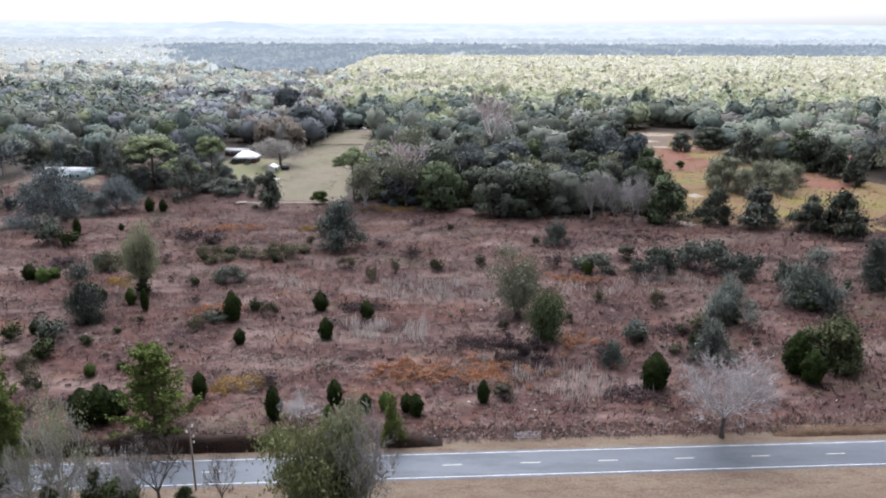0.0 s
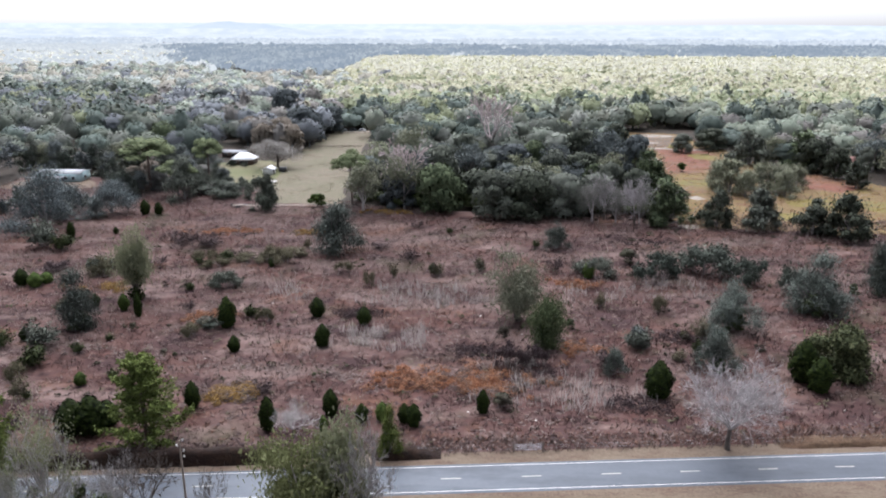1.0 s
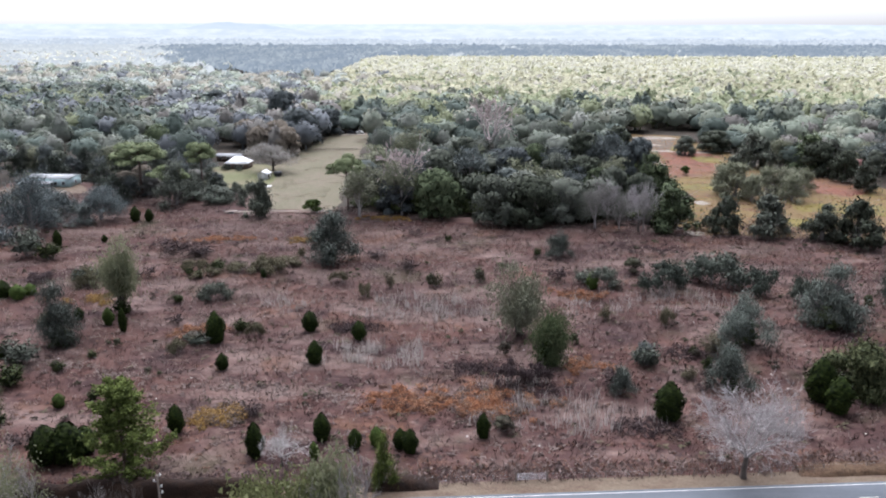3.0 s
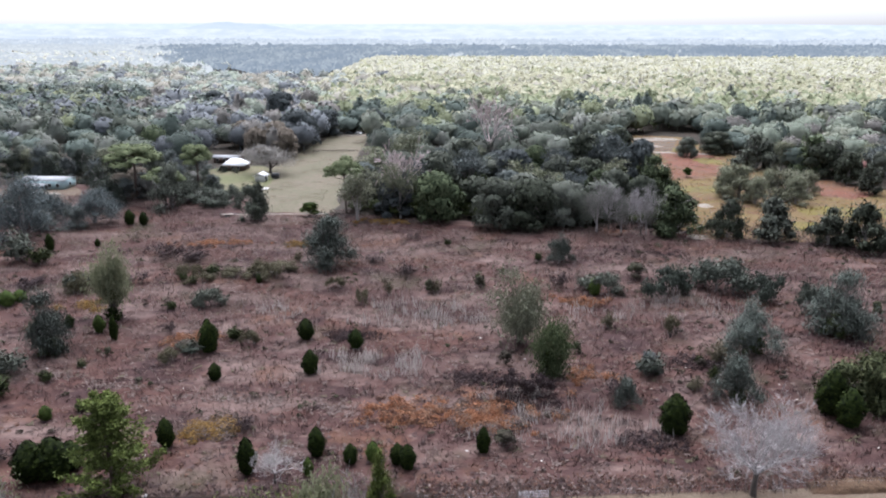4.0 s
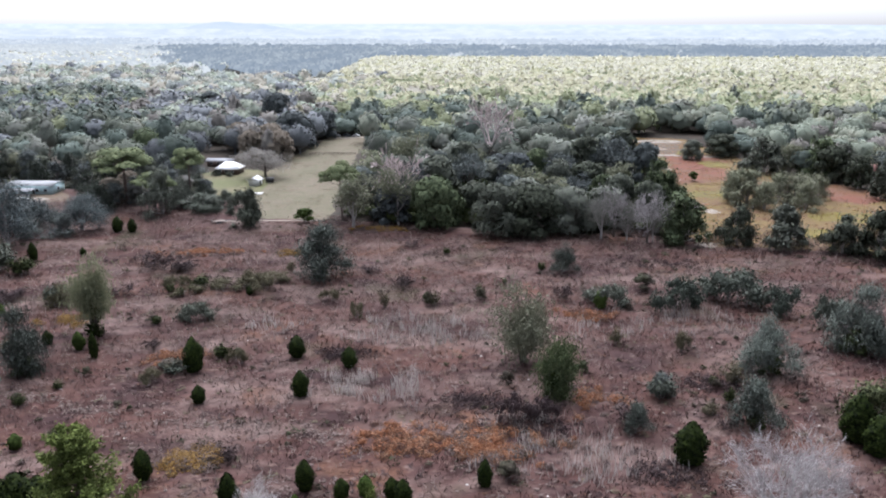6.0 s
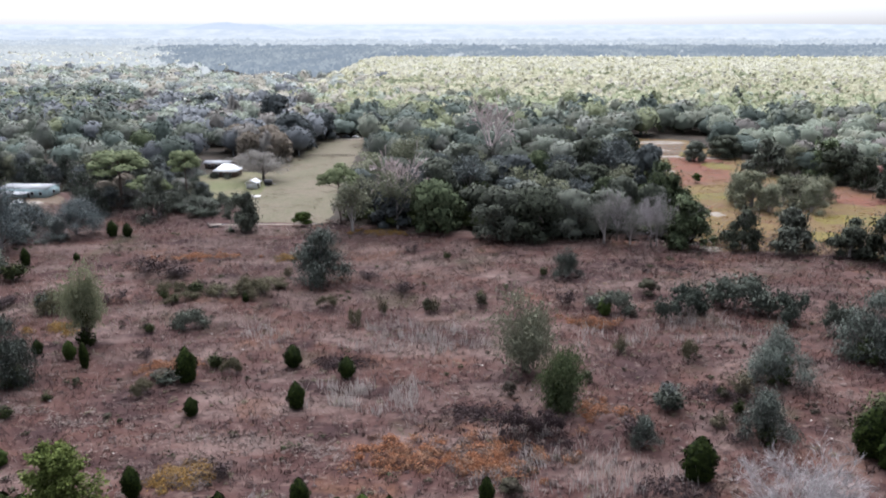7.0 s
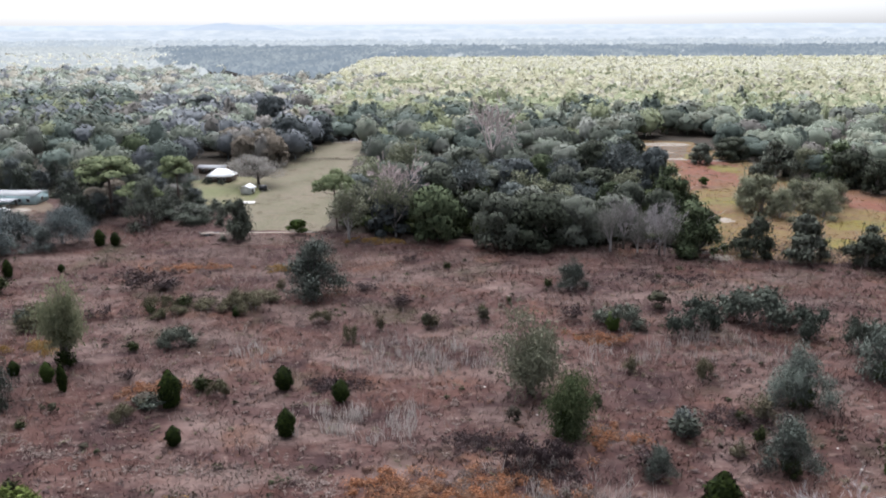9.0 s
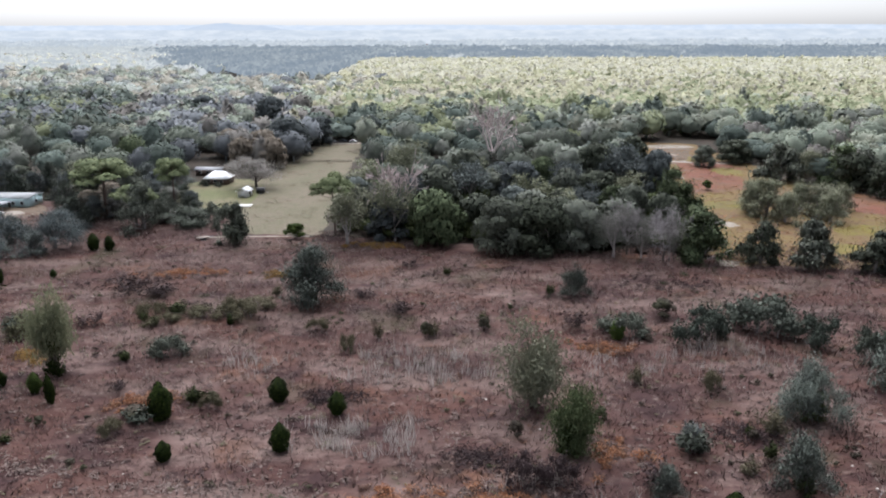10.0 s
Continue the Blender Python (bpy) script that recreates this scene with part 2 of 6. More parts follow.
M = {
    "field": field_ground("dry_field"),
    "tuft": field_tuft("dry_grass_tuft"),
    "verge": earthy("mown_dry_grass", (0.118, 0.092, 0.067), (0.100, 0.075, 0.055), (0.080, 0.053, 0.039), 0.15, 0.5, (0.4, 1, 1)),
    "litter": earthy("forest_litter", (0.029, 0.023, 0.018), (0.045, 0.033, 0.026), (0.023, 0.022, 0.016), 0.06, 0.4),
    "pasture": earthy("pasture_turf", (0.104, 0.092, 0.062), (0.119, 0.098, 0.072), (0.088, 0.085, 0.052), 0.03, 0.25),
    "yard": earthy("yard_turf", (0.098, 0.102, 0.049), (0.127, 0.111, 0.070), (0.082, 0.082, 0.041), 0.05, 0.3),
    "orange": earthy("sedge_meadow", (0.128, 0.047, 0.033), (0.113, 0.063, 0.034), (0.106, 0.065, 0.047), 0.022, 0.12),
    "meadow": earthy("tan_sedge_meadow", (0.120, 0.081, 0.038), (0.105, 0.064, 0.038), (0.124, 0.095, 0.032), 0.05, 0.16),
    "sedge": earthy("yellow_sedge", (0.125, 0.102, 0.025), (0.105, 0.091, 0.032), (0.111, 0.078, 0.042), 0.06, 0.25),
    "sand": earthy("pale_sand", (0.221, 0.193, 0.164), (0.172, 0.148, 0.123), (0.262, 0.234, 0.205), 0.2, 0.8),
    # near-black brown: dark soil with the face's own shade painted in
    "bank": earthy("shade_painted_bank", (0.015, 0.008, 0.006), (0.025, 0.014, 0.009), (0.011, 0.008, 0.007), 0.3, 0.9, bump=0.6),
    "brown_bank": earthy("brown_bank", (0.062, 0.036, 0.022), (0.085, 0.055, 0.034), (0.040, 0.024, 0.016), 0.3, 0.9, bump=0.6),
    "asphalt": earthy("worn_asphalt", (0.052, 0.059, 0.071), (0.078, 0.087, 0.102), (0.048, 0.054, 0.065), 0.05, 0.25, (0.25, 1, 1), 0.55, 0.04, 0.07),
    "white_line": plain("white_road_paint", (0.616, 0.607, 0.581), (0.396, 0.387, 0.370), 1.5, 0.7),
    "dash": plain("faded_centre_paint", (0.352, 0.343, 0.299), (0.220, 0.220, 0.202), 1.2, 0.7),
    "bracken": leafy("orange_bracken", (0.142, 0.060, 0.032), (0.342, 0.160, 0.086), (0.236, 0.151, 0.104), 0.2, 0.1, 0.7, 0.5),
    "gold": leafy("golden_grass", (0.132, 0.079, 0.027), (0.297, 0.182, 0.059), (0.165, 0.110, 0.053), 0.2, 0.1, 0.7, 0.5),
    "straw": leafy("pale_straw", (0.28, 0.235, 0.215), (0.44, 0.38, 0.345), None, 0.45, 0.1),
    "dry_clump": leafy("purple_brown_weeds", (0.043, 0.029, 0.029), (0.086, 0.060, 0.058), None, 0.15, 0.05),
    "tan_clump": leafy("straw_weeds", (0.108, 0.080, 0.072), (0.185, 0.144, 0.130), None, 0.2, 0.05),
    "rust_clump": leafy("rust_weeds", (0.080, 0.045, 0.034), (0.125, 0.070, 0.052), None, 0.15, 0.05),
    "tan_grass": leafy("tan_grass", (0.115, 0.089, 0.062), (0.180, 0.143, 0.102), None, 0.2, 0.1),
    "stalk": leafy("pale_stalks", (0.30, 0.27, 0.25), (0.46, 0.42, 0.395), None, 0.3, 0.1),
    "brush": leafy("dead_brush", (0.033, 0.023, 0.025), (0.082, 0.061, 0.061), None, 0.1, 0.1),
    "stone": plain("pale_limestone", (0.440, 0.405, 0.378), (0.317, 0.290, 0.264), 3.0, 0.9),
    "scrub": leafy("low_scrub", (0.034, 0.029, 0.024), (0.086, 0.072, 0.056), (0.061, 0.072, 0.037), 0.15, 0.1, 0.8, 0.06),
    "oak": leafy("oak_leaves", (0.026, 0.032, 0.022), (0.094, 0.106, 0.073), (0.098, 0.100, 0.091), 0.03, 0.4),
    # lighter copy of the oak leaves, distance haze mixed into the colour
    "oak_far": leafy("haze_paled_oak_leaves", (0.093, 0.106, 0.086), (0.147, 0.164, 0.129), (0.227, 0.224, 0.208), 0.1, 0.35, 0.5, 0.05),
    "oak_green": leafy("fresh_oak_leaves", (0.030, 0.042, 0.022), (0.104, 0.126, 0.068), None, 0.03, 0.35),
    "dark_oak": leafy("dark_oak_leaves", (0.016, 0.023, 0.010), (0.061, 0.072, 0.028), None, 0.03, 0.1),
    "grey_leaf": leafy("grey_moss_leaves", (0.072, 0.082, 0.086), (0.112, 0.125, 0.128), (0.105, 0.118, 0.10), 0.1, 0.3),
    "blue_leaf": leafy("blue_green_leaves", (0.046, 0.056, 0.046), (0.078, 0.091, 0.073), (0.108, 0.109, 0.088), 0.1, 0.25),
    "willow": leafy("willow_leaves", (0.134, 0.138, 0.095), (0.205, 0.206, 0.148), (0.164, 0.180, 0.115), 0.15, 0.15),
    "pine": leafy("pine_needles", (0.086, 0.105, 0.054), (0.160, 0.182, 0.097), None, 0.2, 0.2),
    "olive": leafy("olive_leaves", (0.107, 0.116, 0.064), (0.201, 0.209, 0.123), (0.156, 0.160, 0.111), 0.35, 0.15),
    "lime": leafy("young_pine_needles", (0.040, 0.054, 0.014), (0.138, 0.168, 0.048), None, 0.2, 0.1),
    "cedar": leafy("cedar_sprays", (0.003, 0.006, 0.002), (0.027, 0.039, 0.008), None, 0.06, 0.15),
    "cedar_bright": leafy("young_cedar_sprays", (0.021, 0.037, 0.010), (0.074, 0.102, 0.025), None, 0.15, 0.2),
    "road_olive": leafy("roadside_olive_leaves", (0.070, 0.080, 0.030), (0.180, 0.190, 0.092), None, 0.25, 0.1),
    "dim_sage": leafy("dim_sage_leaves", (0.059, 0.073, 0.074), (0.099, 0.113, 0.114), None, 0.06, 0.2),
    "sage": leafy("sage_leaves", (0.068, 0.081, 0.070), (0.113, 0.126, 0.109), None, 0.08, 0.1),
    "fern_green": leafy("soft_green_leaves", (0.038, 0.054, 0.024), (0.125, 0.150, 0.076), None, 0.2, 0.1),
    "near_leaf": leafy("grey_olive_oak_leaves", (0.012, 0.018, 0.007), (0.088, 0.094, 0.046), None, 0.1, 0.1),
    # back woods: winter leaf tones, paled and blued with painted haze
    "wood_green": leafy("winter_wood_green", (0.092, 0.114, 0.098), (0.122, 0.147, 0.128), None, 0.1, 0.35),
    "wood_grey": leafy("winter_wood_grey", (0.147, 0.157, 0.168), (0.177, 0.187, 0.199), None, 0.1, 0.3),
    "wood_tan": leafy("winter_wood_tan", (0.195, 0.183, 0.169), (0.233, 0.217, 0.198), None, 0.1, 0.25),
    "pale_green": leafy("haze_paled_wood_green", (0.23, 0.257, 0.21), (0.28, 0.305, 0.248), None, 0.2, 0.28),
    "pale_tan": leafy("haze_paled_wood_tan", (0.358, 0.339, 0.284), (0.412, 0.391, 0.33), None, 0.2, 0.22),
    # plantation leaf colours raised: sunshine and haze are put into them
    "pine_lit": leafy("pine_green_painted_sunlit", (0.234, 0.259, 0.159), (0.291, 0.313, 0.196), None, 0.3, 0.15),
    "far_haze_lit": leafy("plantation_painted_hazy", (0.486, 0.476, 0.383), (0.527, 0.517, 0.423), None, 0.35, 0.1),
    "weed": leafy("olive_weeds", (0.069, 0.064, 0.039), (0.130, 0.120, 0.075), (0.098, 0.082, 0.061), 0.2, 0.2),
    "white_bark": plain("whitish_bark", (0.285, 0.268, 0.258), (0.200, 0.186, 0.182), 1.5, 0.9, 0.0, 0.3),
    "tan_leaf": leafy("tan_leaves", (0.165, 0.140, 0.112), (0.255, 0.218, 0.178), None, 0.2, 0.15),
    "rust": leafy("rusty_oak_leaves", (0.102, 0.099, 0.090), (0.168, 0.163, 0.149), None, 0.15, 0.25),
    "bark": plain("grey_brown_bark", (0.053, 0.042, 0.035), (0.106, 0.088, 0.077), 1.2, 0.9, 0.0, 0.4),
    "pale_bark": plain("pale_lichen_bark", (0.273, 0.251, 0.242), (0.176, 0.158, 0.154), 1.5, 0.9, 0.0, 0.3),
    "silver_bark": plain("silver_bark", (0.317, 0.295, 0.295), (0.229, 0.211, 0.211), 1.5, 0.9, 0.0, 0.3),
    "stalk_bark": plain("bleached_twigs", (0.40, 0.38, 0.37), (0.31, 0.29, 0.285), 1.5, 0.9, 0.0, 0.3),
    "snag_bark": plain("pinkish_dead_wood", (0.493, 0.414, 0.400), (0.387, 0.326, 0.317), 1.0, 0.9, 0.0, 0.3),
    "pine_bark": plain("pine_bark", (0.097, 0.066, 0.053), (0.066, 0.048, 0.040), 1.0, 0.9, 0.0, 0.4),
    # far canopies lightened by colour, standing in for sunlight and haze
    "far_lit": leafy("plantation_painted_sunlit", (0.396, 0.384, 0.276), (0.442, 0.427, 0.316), (0.330, 0.340, 0.215), 0.35, 0.12, 0.6, 0.006),
    "far_mid": leafy("haze_paled_mixed_canopy", (0.200, 0.229, 0.183), (0.248, 0.275, 0.220), (0.303, 0.287, 0.226), 0.2, 0.32, 0.5, 0.05),
    "far_pale": leafy("haze_paled_grey_canopy", (0.261, 0.291, 0.276), (0.322, 0.350, 0.329), (0.377, 0.369, 0.307), 0.25, 0.28, 0.6, 0.02),
    "wood": plain("weathered_wood", (0.176, 0.145, 0.123), (0.106, 0.088, 0.075), 1.5, 0.85, 0.0, 0.3),
    "pole": plain("treated_pole", (0.229, 0.189, 0.158), (0.150, 0.123, 0.106), 2.0, 0.85, 0.0, 0.2),
    "ceramic": plain("pale_ceramic", (0.686, 0.678, 0.651), (0.528, 0.528, 0.510), 4.0, 0.3),
    "galv": plain("galvanised_steel", (0.370, 0.378, 0.414), (0.282, 0.282, 0.308), 2.0, 0.45, 0.6),
    "white_metal": plain("white_metal_roof", (0.634, 0.642, 0.651), (0.484, 0.493, 0.502), 0.6, 0.45),
    "pale_metal": plain("pale_grey_metal_roof", (0.235, 0.246, 0.258), (0.180, 0.188, 0.196), 0.5, 0.5),
    "grey_metal": plain("grey_metal_roof", (0.194, 0.202, 0.220), (0.132, 0.136, 0.150), 0.5, 0.55),
    "cream": plain("cream_siding", (0.484, 0.449, 0.387), (0.370, 0.343, 0.299), 0.8, 0.7),
    "aqua": plain("pale_aqua_siding", (0.422, 0.563, 0.590), (0.352, 0.475, 0.502), 0.6, 0.6),
    "brown_wall": plain("brown_brick_wall", (0.106, 0.070, 0.057), (0.075, 0.053, 0.044), 1.0, 0.85),
    "red_roof": plain("faded_red_roof", (0.264, 0.123, 0.106), (0.202, 0.106, 0.088), 0.6, 0.7),
    "dark_paint": plain("dark_paint", (0.026, 0.026, 0.030), (0.044, 0.044, 0.044), 1.0, 0.5),
    "white_paint": plain("white_paint", (0.686, 0.686, 0.686), (0.546, 0.546, 0.546), 1.0, 0.35),
    "glass": plain("dark_window_glass", (0.03, 0.035, 0.04), (0.05, 0.055, 0.06), 1.0, 0.08),
    "rubber": plain("tyre_rubber", (0.02, 0.02, 0.02), (0.035, 0.035, 0.035), 2.0, 0.85),
    "concrete": plain("pale_concrete", (0.484, 0.475, 0.458), (0.370, 0.361, 0.352), 0.7, 0.8),
    # backdrop colours with the haze put in; they glow without being lit
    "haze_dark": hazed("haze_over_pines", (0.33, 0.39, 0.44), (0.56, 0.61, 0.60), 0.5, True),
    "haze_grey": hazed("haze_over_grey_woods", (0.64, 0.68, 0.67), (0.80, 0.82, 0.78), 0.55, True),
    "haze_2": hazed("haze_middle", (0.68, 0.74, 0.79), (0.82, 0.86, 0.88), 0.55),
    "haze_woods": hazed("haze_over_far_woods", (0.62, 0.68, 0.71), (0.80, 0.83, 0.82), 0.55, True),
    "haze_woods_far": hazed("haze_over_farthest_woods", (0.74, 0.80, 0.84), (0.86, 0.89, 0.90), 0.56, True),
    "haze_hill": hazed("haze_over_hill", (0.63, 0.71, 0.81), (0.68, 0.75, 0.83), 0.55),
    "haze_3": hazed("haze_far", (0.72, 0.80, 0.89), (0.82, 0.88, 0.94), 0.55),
}


# ---- mesh tools ----
class Geo:
    """Vertices and faces gathered in numpy arrays."""

    def __init__(self):
        self.v, self.q, self.t, self.n, self.face = [], [], [], 0, []

    def add(self, verts, quads=None, tris=None):
        if quads is not None:
            self.q.append(np.asarray(quads, np.int64).reshape(-1, 4) + self.n)
        if tris is not None:
            self.t.append(np.asarray(tris, np.int64).reshape(-1, 3) + self.n)
        self.v.append(np.asarray(verts, np.float32).reshape(-1, 3))
        self.face.append(np.zeros_like(self.v[-1]))
        self.n += len(self.v[-1])

    def leaves(self, rng, pts, nor, size, long=1.35, soft=None):
        """One small leaf spray at each point, facing about along nor; soft: the crown's own way out there, for even shading."""
        k = len(pts)
        if soft is not None:
            nor = nor + rng.normal(0, 0.4, (k, 3))
        nor = nor / (np.linalg.norm(nor, axis=1, keepdims=True) + 1e-9)
        u = np.cross(nor, rng.normal(size=(k, 3)))
        u /= np.linalg.norm(u, axis=1, keepdims=True) + 1e-9
        w = np.cross(nor, u)
        s = (np.asarray(size) * rng.uniform(0.65, 1.35, k)).reshape(-1, 1) * 0.5
        j = rng.uniform(0.7, 1.3, (k, 3, 1)) * s[:, None]
        tri = np.stack([pts + u * j[:, 0] * long, pts - u * j[:, 1] * 0.6 * long + w * j[:, 1], pts - u * j[:, 2] * 0.6 * long - w * j[:, 2]], 1)
        self.add(tri.reshape(-1, 3), tris=np.arange(3 * k).reshape(-1, 3))
        if soft is not None:
            soft = soft / (np.linalg.norm(soft, axis=1, keepdims=True) + 1e-9) + 0.35 * nor
            self.face[-1] = np.repeat(soft / (np.linalg.norm(soft, axis=1, keepdims=True) + 1e-9), 3, axis=0).astype(np.float32)

    def blades(self, rng, pts, height, width, lean=0.3, soft=False):
        """Upright tapering blades, a triangle each; soft: shaded as part of the sward."""
        k = len(pts)
        a = rng.uniform(0, np.pi, k)
        s = np.stack([np.cos(a), np.sin(a), np.zeros(k)], 1) * (np.asarray(width) * np.ones(k))[:, None] * 0.5
        h = np.asarray(height) * rng.uniform(0.6, 1.3, k)
        tip = pts + np.stack([rng.normal(0, lean, k) * h, rng.normal(0, lean, k) * h, h], 1)
        self.add(np.stack([pts - s, pts + s, tip], 1).reshape(-1, 3), tris=np.arange(3 * k).reshape(-1, 3))
        if soft:
            up = rng.normal(0, 0.25, (k, 3)) + np.array((0, -0.35, 1.0))
            self.face[-1] = np.repeat(up / np.linalg.norm(up, axis=1, keepdims=True), 3, axis=0).astype(np.float32)

    def streamers(self, rng, pts, length, width, sway=0.25):
        """Thin drooping sprays, a tapering triangle each, hanging from their points."""
        k = len(pts)
        a = rng.uniform(0, np.pi, k)
        s = np.stack([np.cos(a), np.sin(a), np.zeros(k)], 1) * width * 0.5
        d = np.asarray(length) * rng.uniform(0.5, 1.4, k)
        tip = pts + np.stack([rng.normal(0, sway, k) * d, rng.normal(0, sway, k) * d, -d], 1)
        tip[:, 2] = np.maximum(tip[:, 2], 0.02)
        self.add(np.stack([pts - s, pts + s, tip], 1).reshape(-1, 3), tris=np.arange(3 * k).reshape(-1, 3))

    def tube(self, path, radii, sides=5):
        path, k = np.asarray(path, float), len(path)
        d = np.gradient(path, axis=0)
        d /= np.linalg.norm(d, axis=1, keepdims=True) + 1e-9
        ref = np.where(np.abs(d[:, 2:3]) > 0.9, [[1.0, 0, 0]], [[0, 0, 1.0]])
        u = np.cross(d, ref)
        u /= np.linalg.norm(u, axis=1, keepdims=True) + 1e-9
        w = np.cross(d, u)
        a = np.arange(sides) * 2 * np.pi / sides
        ring = path[:, None] + (u[:, None] * np.cos(a)[None, :, None] + w[:, None] * np.sin(a)[None, :, None]) * np.asarray(radii)[:, None, None]
        i, j = np.meshgrid(np.arange(k - 1), np.arange(sides), indexing="ij")
        n = (j + 1) % sides
        self.add(ring.reshape(-1, 3), np.stack([i * sides + j, i * sides + n, (i + 1) * sides + n, (i + 1) * sides + j], -1))

    def box(self, x0, x1, y0, y1, z0, z1):
        v = [(x, y, z) for z in (z0, z1) for y in (y0, y1) for x in (x0, x1)]
        self.add(v, [(0, 2, 3, 1), (4, 5, 7, 6), (0, 1, 5, 4), (2, 6, 7, 3), (0, 4, 6, 2), (1, 3, 7, 5)])

    def mesh(self, name, mat, smooth=False):
        me = bpy.data.meshes.new(name)
        v = np.concatenate(self.v) if self.v else np.zeros((0, 3), np.float32)
        q = np.concatenate(self.q) if self.q else np.zeros((0, 4), np.int64)
        t = np.concatenate(self.t) if self.t else np.zeros((0, 3), np.int64)
        me.vertices.add(len(v))
        me.vertices.foreach_set("co", v.ravel())
        me.loops.add(q.size + t.size)
        me.loops.foreach_set("vertex_index", np.concatenate([q.ravel(), t.ravel()]).astype(np.int32))
        me.polygons.add(len(q) + len(t))
        me.polygons.foreach_set("loop_start", np.concatenate([np.arange(len(q)) * 4, q.size + np.arange(len(t)) * 3]).astype(np.int32))
        me.update(calc_edges=True)
        me.materials.append(mat)
        face = np.concatenate(self.face) if self.face else np.zeros((0, 3))
        if len(face) == len(v) and face.any():
            me.polygons.foreach_set("use_smooth", np.ones(len(me.polygons), bool))
            me.normals_split_custom_set_from_vertices(face.tolist())
        elif smooth:
            me.polygons.foreach_set("use_smooth", np.ones(len(me.polygons), bool))
        return me


def part(name, geo, mat, parent=None, label="", kind=""):
    """One mesh object from a Geo or a mesh, under a thing or a part."""
    me = geo if isinstance(geo, bpy.types.Mesh) else geo.mesh(name, mat)
    ob = new(name, me)
    ob.parent = parent
    return tagged(ob, label, "", "", kind)


def thing(name, m, label, category, group="", kind=""):
    ob = new(name)
    ob.matrix_basis = m
    return tagged(ob, label, category, group, kind)


def rng_of(*seed):
    return np.random.default_rng([int(abs(s) * 97) % 2**31 for s in seed])


def waves(x, y, seed, size):
    """Smooth random relief, about -1 to 1."""
    r, z = rng_of(seed, 5), 0.0
    for i in range(7):
        a, f = r.uniform(0, 2 * np.pi), 2 * np.pi / (size * r.uniform(0.5, 2.2))
        z = z + np.sin((x * np.cos(a) + y * np.sin(a)) * f + r.uniform(0, 6.3))
    return z / 4.0


def road_y(x):
    """The road's middle: it runs a little north of east."""
    return 95.15 + 0.0625 * x


def ground_z(x, y):
    """Low swells over the field; level at the road and beyond the field."""
    f = np.clip((y - road_y(x) - 8) / 10, 0, 1) * np.clip((238 - y) / 16, 0, 1) * np.clip((190 - np.abs(x)) / 20, 0, 1)
    return f * (0.22 * waves(x, y, 3, 30) + 0.12 * waves(x, y, 4, 9) + 0.07 * waves(x, y, 6, 3.5))


def z_at(x, y):
    return float(ground_z(np.array(float(x)), np.array(float(y))))


# ---- ground ----
def spread_axis(lo, hi, step, far_lo, far_hi):
    mid = np.arange(lo, hi + step / 2, step)
    up, dn, s = [mid[-1]], [mid[0]], step
    while up[-1] < far_hi:
        s *= 1.35
        up.append(min(up[-1] + s, far_hi))
    s = step
    while dn[-1] > far_lo:
        s *= 1.35
        dn.append(max(dn[-1] - s, far_lo))
    return np.concatenate([dn[:0:-1], mid, up[1:]])


def build_ground():
    xs, ys = spread_axis(-180, 180, 1.4, -4800, 4800), spread_axis(100, 240, 1.4, -600, 4950)
    gx, gy = np.meshgrid(xs, ys)
    g = Geo()
    i, j = np.meshgrid(np.arange(len(ys) - 1), np.arange(len(xs) - 1), indexing="ij")
    w = len(xs)
    g.add(np.stack([gx, gy, ground_z(gx, gy)], -1).reshape(-1, 3), np.stack([i * w + j, i * w + j + 1, (i + 1) * w + j + 1, (i + 1) * w + j], -1))
    tagged(part("ground", g.mesh("ground", M["field"], True), None), "reddish-brown dry overgrown field running to the horizon", "ground", "", "structure")


def sheet(name, outline, z, mat, label, category, wobble=1.5, parent=None, seed=1):
    """A flat patch of ground cover with a ragged edge, a hand's width of turf thick."""
    r, pts = rng_of(seed, len(outline)), []
    for a, b in zip(outline, outline[1:] + outline[:1]):
        a, b = np.array(a, float), np.array(b, float)
        k = max(2, int(np.linalg.norm(b - a) / 3))
        for s in range(k):
            pts.append(a + (b - a) * s / k + r.normal(0, wobble * 0.5, 2))
    bm = bmesh.new()
    f = bm.faces.new([bm.verts.new((p[0], p[1], z)) for p in pts])
    bmesh.ops.triangulate(bm, faces=[f])
    if f.is_valid and f.normal.z < 0 or sum(fc.normal.z for fc in bm.faces) < 0:
        bmesh.ops.reverse_faces(bm, faces=bm.faces)
    me = bpy.data.meshes.new(name)
    bm.to_mesh(me)
    bm.free()
    me.materials.append(mat)
    return tagged(part(name, me, None, parent), label, category, "", "structure")


def along_road(x0, x1, off0, off1, z, step=6.0):
    """A strip that follows the road between two offsets from its middle."""
    g, k = Geo(), max(2, int((x1 - x0) / step) + 1)
    x = np.linspace(x0, x1, k)
    v = np.stack([np.stack([x, road_y(x) + off0, np.full(k, z)], 1), np.stack([x, road_y(x) + off1, np.full(k, z)], 1)], 1)
    i = np.arange(k - 1)
    g.add(v.reshape(-1, 3), np.stack([2 * i, 2 * i + 2, 2 * i + 3, 2 * i + 1], 1))
    return g


